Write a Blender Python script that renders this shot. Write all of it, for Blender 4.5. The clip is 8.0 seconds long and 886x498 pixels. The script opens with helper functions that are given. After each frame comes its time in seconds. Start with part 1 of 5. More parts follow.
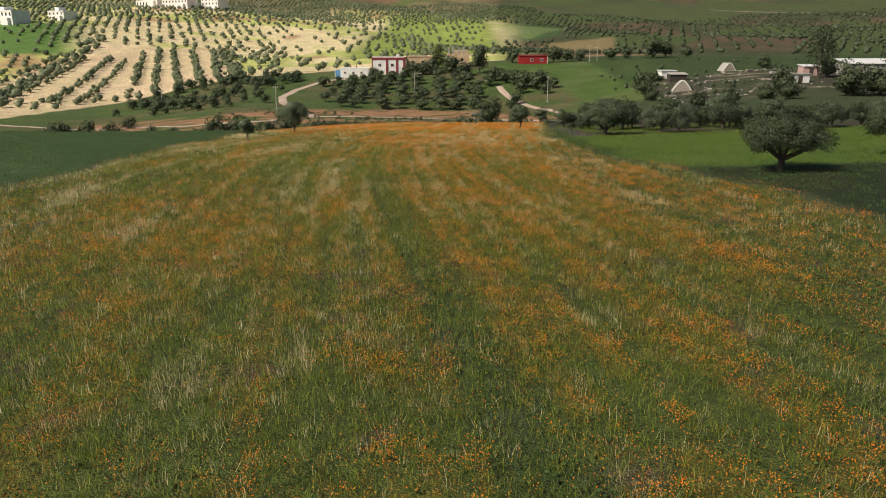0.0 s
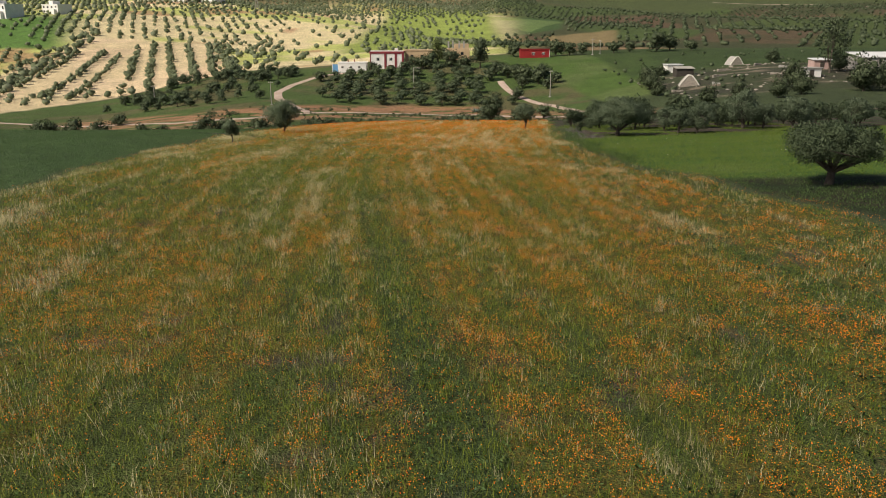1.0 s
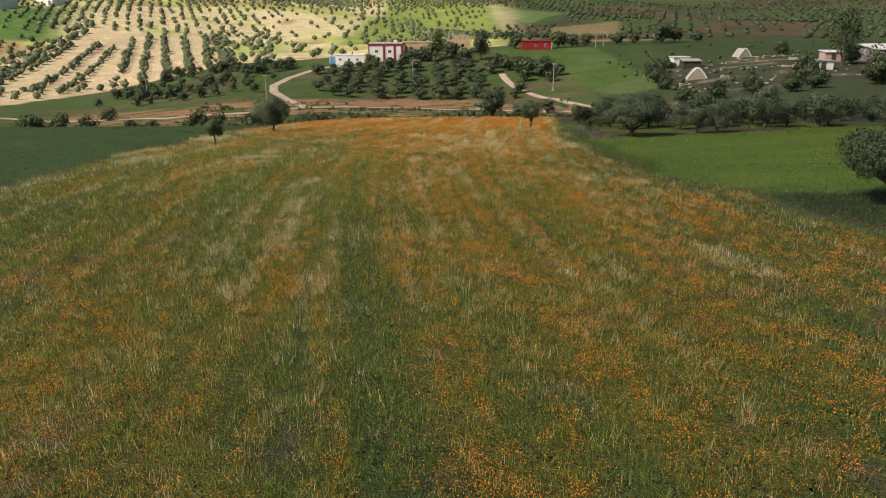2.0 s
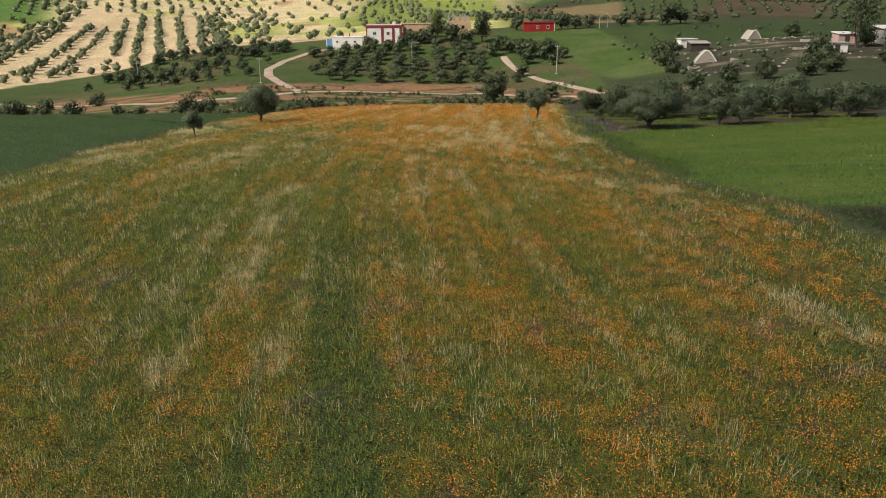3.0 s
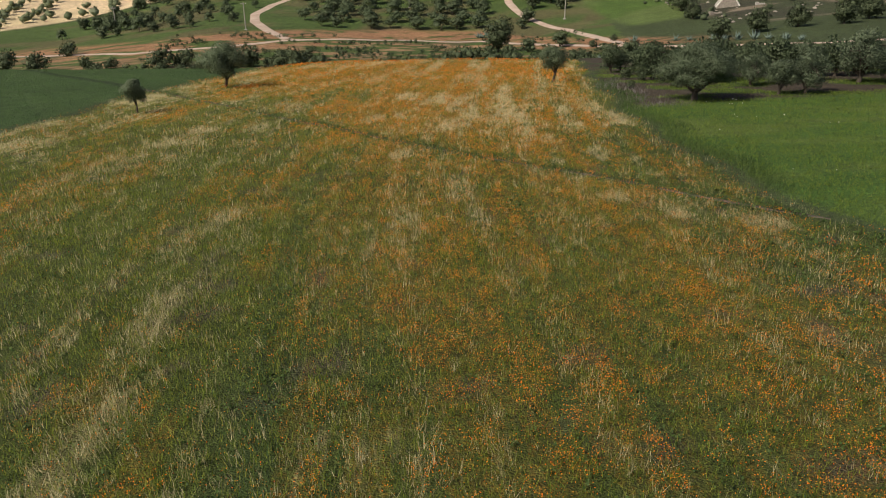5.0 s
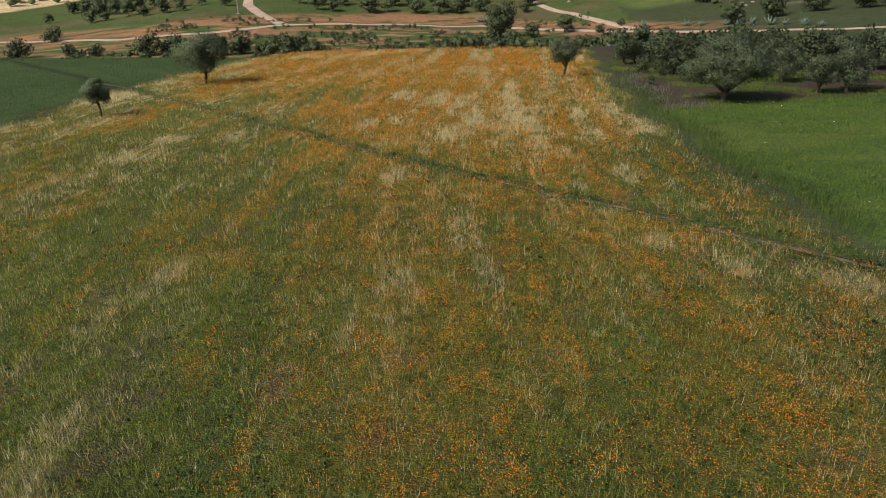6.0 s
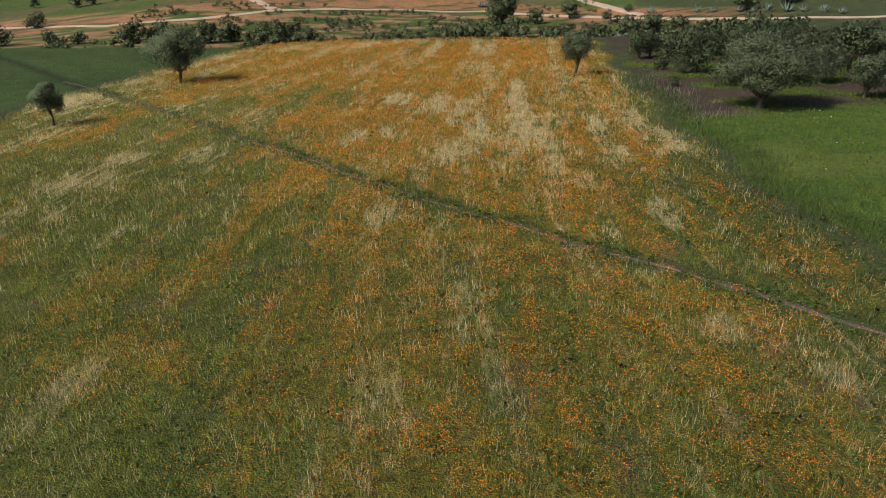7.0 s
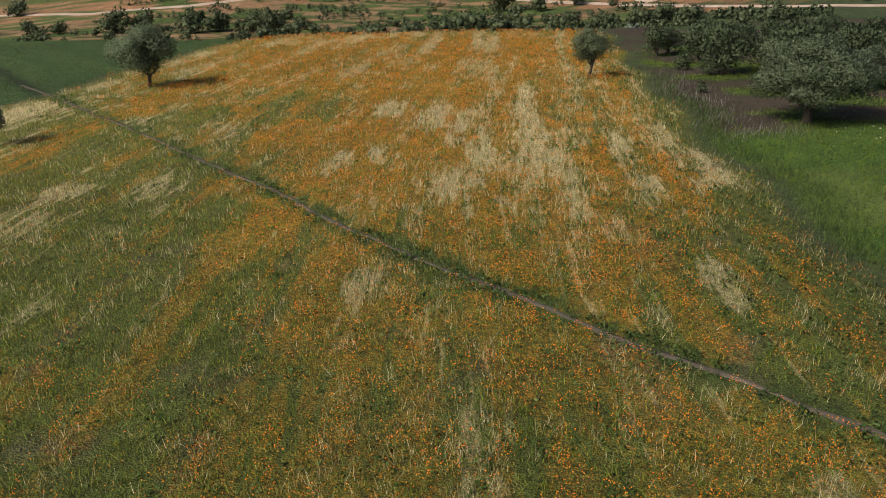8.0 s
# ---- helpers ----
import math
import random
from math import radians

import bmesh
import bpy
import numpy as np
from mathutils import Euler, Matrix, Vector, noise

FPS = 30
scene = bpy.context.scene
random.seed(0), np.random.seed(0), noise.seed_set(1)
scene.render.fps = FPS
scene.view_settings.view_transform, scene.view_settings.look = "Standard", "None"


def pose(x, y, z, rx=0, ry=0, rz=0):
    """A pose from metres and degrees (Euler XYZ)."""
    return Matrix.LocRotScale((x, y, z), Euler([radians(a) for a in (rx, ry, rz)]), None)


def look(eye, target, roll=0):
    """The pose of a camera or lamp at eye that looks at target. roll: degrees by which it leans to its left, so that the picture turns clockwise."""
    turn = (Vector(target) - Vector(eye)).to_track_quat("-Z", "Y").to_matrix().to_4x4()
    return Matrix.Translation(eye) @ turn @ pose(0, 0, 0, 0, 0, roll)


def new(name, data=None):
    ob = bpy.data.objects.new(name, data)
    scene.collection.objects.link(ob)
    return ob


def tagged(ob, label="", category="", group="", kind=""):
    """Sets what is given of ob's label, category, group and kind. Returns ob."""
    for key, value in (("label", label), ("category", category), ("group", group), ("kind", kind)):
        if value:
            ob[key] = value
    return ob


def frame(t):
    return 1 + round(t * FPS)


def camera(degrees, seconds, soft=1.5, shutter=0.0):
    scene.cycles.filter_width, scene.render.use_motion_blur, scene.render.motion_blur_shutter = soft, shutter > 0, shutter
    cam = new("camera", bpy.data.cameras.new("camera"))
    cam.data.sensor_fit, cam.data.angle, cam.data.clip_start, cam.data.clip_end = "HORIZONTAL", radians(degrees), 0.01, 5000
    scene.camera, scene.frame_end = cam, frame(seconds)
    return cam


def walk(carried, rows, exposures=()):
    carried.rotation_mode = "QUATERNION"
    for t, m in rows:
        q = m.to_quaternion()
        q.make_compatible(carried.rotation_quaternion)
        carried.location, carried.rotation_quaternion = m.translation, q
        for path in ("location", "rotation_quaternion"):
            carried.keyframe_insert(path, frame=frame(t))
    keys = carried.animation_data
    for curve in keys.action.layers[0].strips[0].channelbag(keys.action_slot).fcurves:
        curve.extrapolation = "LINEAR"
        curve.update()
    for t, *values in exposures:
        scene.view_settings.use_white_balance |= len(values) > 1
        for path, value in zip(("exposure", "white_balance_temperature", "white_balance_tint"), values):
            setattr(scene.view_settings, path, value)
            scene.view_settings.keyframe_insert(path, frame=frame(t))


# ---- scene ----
cam = camera(61.0, 8.0, soft=1.0)
# seconds, x, y, z, yaw, pitch, roll
ROWS = [
    (0, 0.00, 0.00, 10.00, -0.01, -16.09, 0.00),
    (0.5, -0.01, 3.31, 10.01, -0.01, -16.33, -0.06),
    (1, -0.02, 6.73, 10.02, -0.01, -16.57, -0.10),
    (1.5, 0.01, 9.95, 10.01, -0.00, -16.81, -0.11),
    (3, -0.00, 19.51, 10.05, 0.02, -18.52, -0.22),
    (3.5, -0.01, 22.73, 10.04, 0.03, -19.57, -0.22),
    (4, 0.01, 26.18, 10.04, 0.03, -20.87, -0.23),
    (4.5, 0.04, 29.41, 10.05, 0.02, -21.89, -0.25),
    (6, 0.08, 39.05, 10.06, 0.06, -24.04, -0.38),
    (6.5, 0.07, 42.17, 10.03, -0.01, -24.65, -0.33),
    (7, 0.11, 45.53, 10.06, 0.01, -25.32, -0.35),
    (7.5, 0.15, 48.63, 10.06, 0.05, -25.88, -0.44),
    (8, 0.17, 52.00, 10.09, 0.01, -26.57, -0.50),
]
walk(cam, [(t, pose(x, y, z, 0, 0, yaw) @ pose(0, 0, 0, 90 + pitch, 0, 0) @ pose(0, 0, 0, 0, 0, roll)) for t, x, y, z, yaw, pitch, roll in ROWS])

# ---- light ----
SUN_AZIMUTH, SUN_HEIGHT = radians(237), radians(43)
world = bpy.data.worlds.new("sky")
scene.world = world
world.use_nodes = True
sky = world.node_tree.nodes.new("ShaderNodeTexSky")
sky.sky_type, sky.sun_disc, sky.sun_elevation, sky.sun_rotation = "NISHITA", False, SUN_HEIGHT, SUN_AZIMUTH
sky.air_density, sky.dust_density, sky.ozone_density = 0.8, 4.0, 0.6
background = world.node_tree.nodes["Background"]
background.inputs["Strength"].default_value = 0.08
world.node_tree.links.new(sky.outputs[0], background.inputs["Color"])
sun = new("sun", bpy.data.lights.new("sun", "SUN"))
sun.data.energy, sun.data.angle, sun.data.color = 4.4, radians(9), (1.0, 0.9, 0.74)
to_sun = Vector((math.sin(SUN_AZIMUTH) * math.cos(SUN_HEIGHT), math.cos(SUN_AZIMUTH) * math.cos(SUN_HEIGHT), math.sin(SUN_HEIGHT)))
sun.matrix_world = look(to_sun * 300, (0, 0, 0))
scene.view_settings.exposure = 0.02

# ---- terrain ----
YS = (-300, -60, 0, 35, 63, 86, 101, 120, 142, 152, 160, 175, 200, 240, 290, 330, 420, 520, 650, 800, 1100, 1600, 2600)
Z_WEST = (22, 7, 3.5, 1.0, -1.5, -4, -5.4, -6.9, -8.6, -9.4, -10.2, -14, -17, -19.5, -20, -18.5, -10, 4, 18, 36, 58, 95, 150)
Z_SLOPE = (23, 7.7, 3.9, 1.4, -0.55, -2.15, -3.2, -5.2, -7.9, -9.2, -10.8, -13.8, -15, -13.6, -12, -9, -5.5, 0, 11, 22, 45, 88, 140)
Z_MID = (24, 8.5, 4.3, 1.8, 0, -1.9, -2.9, -4.6, -6.6, -9.6, -11.4, -13.5, -14.8, -16, -10.5, -5.2, -2.5, 0, 6.5, 14, 34, 83, 130)
Z_EAST = (25, 9, 5, 2.4, 0.8, -0.6, -1.8, -3.8, -5.0, -5.1, -5.2, -5.4, -5.8, -3, -1.5, -0.6, -1, 0, 4, 12, 38, 80, 130)


def profile(y, zs):
    """A smooth height along y through the given heights."""
    ys, zs = np.array(YS, float), np.array(zs, float)
    d = np.diff(zs) / np.diff(ys)
    m = np.r_[d[0], np.where(d[1:] * d[:-1] > 0, 2 * d[1:] * d[:-1] / (d[1:] + d[:-1] + 1e-12), 0), d[-1]]
    y = np.clip(y, ys[0], ys[-1])
    i = np.clip(np.searchsorted(ys, y) - 1, 0, len(ys) - 2)
    h = ys[i + 1] - ys[i]
    t = (y - ys[i]) / h
    return ((2 * t**3 - 3 * t**2 + 1) * zs[i] + (t**3 - 2 * t**2 + t) * h * m[i]
            + (3 * t**2 - 2 * t**3) * zs[i + 1] + (t**3 - t**2) * h * m[i + 1])


def height(x, y):
    """The ground's height at x, y (numbers or arrays)."""
    x, y = np.asarray(x, float), np.asarray(y, float)
    u = np.clip(x / (80 + 0.6 * np.maximum(y, -40)), -1, 1)
    w, l, c, e = (profile(y, zs) for zs in (Z_WEST, Z_SLOPE, Z_MID, Z_EAST))

    def ease(a):
        a = np.clip(a, 0, 1)
        return a * a * (3 - 2 * a)

    z = np.where(u < 0, c + (l - c) * ease(-u / 0.25) + (w - l) * ease((-u - 0.25) / 0.3), c + (e - c) * ease(u / 0.5))
    far = np.clip((y - 330) / 300, 0, 1)
    z = z + far * (6 * np.sin(x / 95 + 1.3) * np.sin(y / 140 + 0.4) + 3 * np.sin(x / 41 + y / 63))
    return z + 0.06 * np.sin(x / 3.1 + 0.5) * np.sin(y / 4.3) + 0.1 * np.sin(x / 9.7) * np.sin(y / 13.0 + 1)


# ---- small tools ----
def lattice(i, j, seed):
    h = (i * 374761393 + j * 668265263 + seed * 974634777) & 0x7FFFFFFF
    h = ((h ^ (h >> 13)) * 1274126177) & 0x7FFFFFFF
    return ((h ^ (h >> 16)) & 0xFFFF) / 65535.0


def value_noise(x, y, seed=0):
    """Smooth noise from 0 to 1 with cells of size 1."""
    x, y = np.asarray(x, float), np.asarray(y, float)
    i, j = np.floor(x).astype(np.int64), np.floor(y).astype(np.int64)
    u, v = x - i, y - j
    u, v = u * u * (3 - 2 * u), v * v * (3 - 2 * v)
    a, b = lattice(i, j, seed), lattice(i + 1, j, seed)
    c, d = lattice(i, j + 1, seed), lattice(i + 1, j + 1, seed)
    return (a * (1 - u) + b * u) * (1 - v) + (c * (1 - u) + d * u) * v


def cloudy(x, y, seed=0):
    return 0.55 * value_noise(x, y, seed) + 0.3 * value_noise(2.1 * x + 7, 2.1 * y, seed + 1) + 0.15 * value_noise(4.3 * x, 4.3 * y + 3, seed + 2)


def step(a, b, x):
    t = np.clip((np.asarray(x, float) - a) / (b - a), 0, 1)
    return t * t * (3 - 2 * t)


def mesh_of(name, verts, faces, material=None, smooth=False, normals=None):
    """A mesh from an array of places and an array of faces that all have as many corners."""
    verts, faces = np.asarray(verts, np.float32).reshape(-1, 3), np.asarray(faces, np.int32)
    me = bpy.data.meshes.new(name)
    me.vertices.add(len(verts))
    me.vertices.foreach_set("co", verts.ravel())
    me.loops.add(faces.size)
    me.loops.foreach_set("vertex_index", faces.ravel())
    me.polygons.add(len(faces))
    me.polygons.foreach_set("loop_start", np.arange(0, faces.size, faces.shape[1], dtype=np.int32))
    if smooth:
        me.polygons.foreach_set("use_smooth", np.ones(len(faces), bool))
    me.update(calc_edges=True)
    if normals is not None:
        me.polygons.foreach_set("use_smooth", np.ones(len(faces), bool))
        me.normals_split_custom_set_from_vertices(np.asarray(normals, np.float32))
    if material:
        me.materials.append(material)
    return me


def turned(verts, faces, way):
    """The faces, wound so that each one's own normal lies on the side of way."""
    v = np.asarray(verts).reshape(-1, 3)
    n = np.cross(v[faces[:, 1]] - v[faces[:, 0]], v[faces[:, 2]] - v[faces[:, 0]])
    return np.where(((n * way).sum(1) < 0)[:, None], faces[:, ::-1], faces)


def part(name, data, material, parent, label=""):
    """ONE mesh object under a thing or a part; data is a bmesh or a mesh."""
    if isinstance(data, bmesh.types.BMesh):
        me = bpy.data.meshes.new(name)
        data.to_mesh(me)
        data.free()
        data = me
    if material and not data.materials:
        data.materials.append(material)
    ob = new(name, data)
    ob.parent = parent
    return tagged(ob, label)


def thing(name, place, label, category, group="", turn=0.0):
    ob = new(name)
    ob.empty_display_size = 0.3
    ob.matrix_world = pose(*place, 0, 0, turn)
    return tagged(ob, label, category, group)


def box(x0, y0, z0, x1, y1, z1, bevel=0.0):
    bm = bmesh.new()
    bmesh.ops.create_cube(bm, size=1)
    for v in bm.verts:
        v.co = ((x0 + x1) / 2 + v.co.x * (x1 - x0), (y0 + y1) / 2 + v.co.y * (y1 - y0), (z0 + z1) / 2 + v.co.z * (z1 - z0))
    if bevel:
        bmesh.ops.bevel(bm, geom=bm.edges[:], offset=bevel, segments=1, affect="EDGES")
    return bm


def tubes(paths, sides=7):
    """Tapered tubes: paths of rows (x, y, z, radius)."""
    verts, faces, start = [], [], 0
    ring = np.arange(sides) * 2 * np.pi / sides
    for path in paths:
        path = np.asarray(path, float)
        for k, (x, y, z, r) in enumerate(path):
            a, b = path[max(k - 1, 0), :3], path[min(k + 1, len(path) - 1), :3]
            d = (b - a) / (np.linalg.norm(b - a) + 1e-9)
            s = np.cross(d, (0.3, 1, 0.1))
            s /= np.linalg.norm(s)
            u = np.cross(d, s)
            for q in ring:
                verts.append(np.array((x, y, z)) + r * (np.cos(q) * s + np.sin(q) * u))
        for k in range(len(path) - 1):
            for q in range(sides):
                a, b = start + k * sides + q, start + k * sides + (q + 1) % sides
                faces.append((a, b, b + sides, a + sides))
        start += len(path) * sides
    return np.array(verts), np.array(faces)


# ---- materials ----
def material(name, rough=0.8, metal=0.0):
    m = bpy.data.materials.new(name)
    m.use_nodes = True
    m.node_tree.nodes["Principled BSDF"].inputs["Roughness"].default_value = rough
    m.node_tree.nodes["Principled BSDF"].inputs["Metallic"].default_value = metal
    m.node_tree.nodes["Principled BSDF"].inputs["Specular IOR Level"].default_value = 0.25
    return m, m.node_tree.nodes, m.node_tree.links, m.node_tree.nodes["Principled BSDF"]


def ramp(nodes, stops):
    r = nodes.new("ShaderNodeValToRGB")
    while len(r.color_ramp.elements) < len(stops):
        r.color_ramp.elements.new(0.5)
    for e, (p, c) in zip(r.color_ramp.elements, stops):
        e.position, e.color = p, (*c, 1)
    return r


def island_material(name, stops, rough=0.7, through_light=0.0):
    """Leaves, blades and petals: a colour of its own for each piece."""
    m, nodes, links, shader = material(name, rough)
    geo = nodes.new("ShaderNodeNewGeometry")
    r = ramp(nodes, stops)
    links.new(geo.outputs["Random Per Island"], r.inputs[0])
    links.new(r.outputs[0], shader.inputs["Base Color"])
    if through_light:
        glow = nodes.new("ShaderNodeBsdfTranslucent")
        mix = nodes.new("ShaderNodeMixShader")
        mix.inputs[0].default_value = through_light
        links.new(r.outputs[0], glow.inputs["Color"])
        links.new(shader.outputs[0], mix.inputs[1])
        links.new(glow.outputs[0], mix.inputs[2])
        links.new(mix.outputs[0], nodes["Material Output"].inputs["Surface"])
    return m


def rough_material(name, dark, light, scale=1.0, rough=0.85, bump=0.3, fine=12.0):
    """Plaster, earth, bark, stone: stains and grain at two scales, with relief."""
    m, nodes, links, shader = material(name, rough)
    place = nodes.new("ShaderNodeTexCoord")
    big, small = nodes.new("ShaderNodeTexNoise"), nodes.new("ShaderNodeTexNoise")
    big.inputs["Scale"].default_value, big.inputs["Detail"].default_value = scale, 5
    small.inputs["Scale"].default_value, small.inputs["Detail"].default_value = scale * fine, 4
    mix = nodes.new("ShaderNodeMath")
    mix.operation, mix.inputs[1].default_value = "MULTIPLY_ADD", 0.6
    scaled = nodes.new("ShaderNodeMath")
    scaled.operation, scaled.inputs[1].default_value = "MULTIPLY", 0.4
    links.new(place.outputs["Object"], big.inputs["Vector"])
    links.new(place.outputs["Object"], small.inputs["Vector"])
    links.new(small.outputs[0], scaled.inputs[0])
    links.new(big.outputs[0], mix.inputs[0])
    links.new(scaled.outputs[0], mix.inputs[2])
    r = ramp(nodes, ((0.3, dark), (0.7, light)))
    links.new(mix.outputs[0], r.inputs[0])
    links.new(r.outputs[0], shader.inputs["Base Color"])
    b = nodes.new("ShaderNodeBump")
    b.inputs["Strength"].default_value, b.inputs["Distance"].default_value = bump, 0.05
    links.new(small.outputs[0], b.inputs["Height"])
    links.new(b.outputs[0], shader.inputs["Normal"])
    return m


def ground_material():
    """The land's cover, with clods and tufts at several scales; in the flower field straw and bloom stand in drilled rows."""
    m, nodes, links, shader = material("land", 0.95)

    def joined(kind, **sockets):
        n = nodes.new(kind)
        for key, value in sockets.items():
            at = n.inputs[key.replace("_", " ")]
            if isinstance(value, bpy.types.NodeSocket):
                links.new(value, at)
            else:
                at.default_value = value
        return n

    def sums(operation, a, b, c=0.0):
        n = nodes.new("ShaderNodeMath")
        n.operation = operation
        for at, value in zip(n.inputs, (a, b, c)):
            if isinstance(value, bpy.types.NodeSocket):
                links.new(value, at)
            else:
                at.default_value = value
        return n.outputs[0]

    def between(value, low, high, to_low=0.0, to_high=1.0):
        return joined("ShaderNodeMapRange", Value=value, From_Min=low, From_Max=high, To_Min=to_low, To_Max=to_high).outputs[0]

    def layer(name):
        n = nodes.new("ShaderNodeVertexColor")
        n.layer_name = name
        return n.outputs["Color"]

    def mixed(share, a, b):
        n = nodes.new("ShaderNodeMix")
        n.data_type = "RGBA"
        links.new(share, n.inputs["Factor"])
        links.new(a, n.inputs["A"])
        n.inputs["B"].default_value = (*b, 1)
        return n.outputs["Result"]

    place = nodes.new("ShaderNodeTexCoord").outputs["Object"]
    tone = None
    for scale, low, high in ((0.09, 0.85, 1.15), (0.7, 0.8, 1.2), (5.0, 0.65, 1.35), (22.0, 0.45, 1.55)):
        r = between(joined("ShaderNodeTexNoise", Vector=place, Scale=scale, Detail=4.0).outputs[0], 0.3, 0.7, low, high)
        tone = r if tone is None else sums("MULTIPLY", tone, r)

    def along_rows(across, along, detail, shift):
        """Noise drawn out along the drill rows."""
        n = nodes.new("ShaderNodeMapping")
        n.inputs["Scale"].default_value = (across, along, 1)
        n.inputs["Location"].default_value = (shift, shift * 0.7, shift * 0.3)
        links.new(layer("rows"), n.inputs["Vector"])
        return joined("ShaderNodeTexNoise", Vector=n.outputs[0], Scale=1.0, Detail=detail, Roughness=0.68).outputs[0]

    grown = nodes.new("ShaderNodeSeparateColor")
    links.new(layer("grown"), grown.inputs[0])
    bloom_share, straw_share, strength = grown.outputs[0], grown.outputs[1], grown.outputs[2]

    def stand(noise, share, soft):
        """Where noise passes the limit that lets about this share of the ground through."""
        over = sums("SUBTRACT", noise, sums("MULTIPLY_ADD", share, -0.42, 0.71))
        return between(over, -soft, soft)

    colour = layer("cover")
    leafy = stand(along_rows(1.9, 0.14, 5.0, 31.0), sums("MULTIPLY", strength, 0.55), 0.05)
    colour = mixed(sums("MULTIPLY", leafy, sums("MULTIPLY", strength, 0.75)), colour, (0.07, 0.105, 0.022))
    petals = stand(along_rows(2.0, 0.18, 6.0, 7.0), bloom_share, 0.05)
    fleck = joined("ShaderNodeTexVoronoi", Vector=place, Scale=9.0).outputs["Distance"]
    petals = sums("MULTIPLY", petals, between(fleck, 0.25, 0.6, 1.0, 0.25))
    colour = mixed(sums("MULTIPLY", petals, strength), colour, (0.50, 0.205, 0.016))
    straw = stand(along_rows(3.6, 0.35, 6.0, 53.0), straw_share, 0.05)
    colour = mixed(sums("MULTIPLY", straw, strength), colour, (0.52, 0.44, 0.25))
    times = nodes.new("ShaderNodeVectorMath")
    times.operation = "SCALE"
    links.new(colour, times.inputs[0])
    links.new(tone, times.inputs["Scale"])
    links.new(times.outputs[0], shader.inputs["Base Color"])
    b = joined("ShaderNodeBump", Strength=0.6, Distance=0.15, Height=tone)
    links.new(b.outputs[0], shader.inputs["Normal"])
    return m


LAND = ground_material()
BARK = rough_material("bark", (0.035, 0.028, 0.022), (0.12, 0.10, 0.08), 3.0, 0.95, 0.8)
OLIVE_LEAF = island_material("olive_leaf", ((0.0, (0.130, 0.172, 0.100)), (0.7, (0.176, 0.224, 0.138)), (1.0, (0.22, 0.265, 0.178))), 0.7, 0.5)
FAR_LEAF = island_material("far_olive_leaf", ((0.0, (0.135, 0.170, 0.090)), (0.7, (0.205, 0.240, 0.135)), (1.0, (0.28, 0.31, 0.20))), 0.7, 0.4)
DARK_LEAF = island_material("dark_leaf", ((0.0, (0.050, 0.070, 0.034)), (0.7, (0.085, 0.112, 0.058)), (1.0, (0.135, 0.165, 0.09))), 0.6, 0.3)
LIGHT_LEAF = island_material("poplar_leaf", ((0.0, (0.05, 0.075, 0.02)), (1.0, (0.14, 0.17, 0.05))), 0.6, 0.15)
# the olive leaf again, with cloud shade put into a darker colour
SHADED_OLIVE_LEAF = island_material("shaded_olive_leaf", ((0.0, (0.085, 0.118, 0.062)), (0.7, (0.118, 0.155, 0.085)), (1.0, (0.150, 0.188, 0.112))), 0.7, 0.5)
GREEN_BLADE = island_material("green_blade", ((0.0, (0.040, 0.078, 0.008)), (0.45, (0.125, 0.178, 0.014)), (0.8, (0.215, 0.255, 0.024)), (1.0, (0.32, 0.31, 0.07))), 0.7, 0.35)
DRY_BLADE = island_material("dry_blade", ((0.0, (0.30, 0.26, 0.12)), (0.6, (0.54, 0.475, 0.26)), (1.0, (0.80, 0.73, 0.49))), 0.75, 0.35)
WEED_LEAF = island_material("weed_leaf", ((0.0, (0.040, 0.078, 0.018)), (0.6, (0.068, 0.118, 0.028)), (1.0, (0.11, 0.16, 0.05))), 0.6, 0.3)
PETAL = island_material("petal", ((0.0, (0.36, 0.20, 0.012)), (0.4, (0.56, 0.195, 0.008)), (0.8, (0.70, 0.19, 0.006)), (1.0, (0.72, 0.12, 0.006))), 0.6, 0.25)
WHITE_PETAL = island_material("white_petal", ((0.0, (0.6, 0.6, 0.52)), (1.0, (0.85, 0.85, 0.8))), 0.6, 0.2)
WHEAT_BLADE = island_material("wheat_blade", ((0.0, (0.047, 0.090, 0.026)), (1.0, (0.058, 0.103, 0.032))), 0.65, 0.2)
MEADOW_BLADE = island_material("meadow_blade", ((0.0, (0.088, 0.142, 0.016)), (0.8, (0.118, 0.174, 0.024)), (1.0, (0.175, 0.20, 0.05))), 0.65, 0.25)
THISTLE = island_material("thistle", ((0.0, (0.095, 0.09, 0.085)), (1.0, (0.24, 0.225, 0.215))), 0.8, 0.1)
AGAVE = island_material("agave", ((0.0, (0.06, 0.10, 0.08)), (1.0, (0.16, 0.21, 0.18))), 0.55)
DIRT = rough_material("dirt", (0.30, 0.22, 0.17), (0.54, 0.43, 0.36), 0.5, 0.95, 0.4)
TRODDEN = rough_material("trodden_earth", (0.05, 0.045, 0.035), (0.12, 0.103, 0.08), 1.2, 0.95, 0.6)
WHITEWASH = rough_material("whitewash", (0.62, 0.60, 0.57), (0.82, 0.81, 0.79), 0.4, 0.8, 0.1)
MAROON = rough_material("maroon_paint", (0.16, 0.025, 0.035), (0.25, 0.05, 0.06), 0.6, 0.7, 0.1)
TAN_PLASTER = rough_material("tan_plaster", (0.38, 0.27, 0.16), (0.56, 0.42, 0.27), 0.5, 0.9, 0.2)
RED_SHEET = rough_material("red_sheet", (0.20, 0.012, 0.014), (0.32, 0.03, 0.03), 0.5, 0.6, 0.1)
BLUE_PAINT = rough_material("blue_paint", (0.09, 0.24, 0.46), (0.16, 0.36, 0.60), 0.8, 0.6, 0.1)
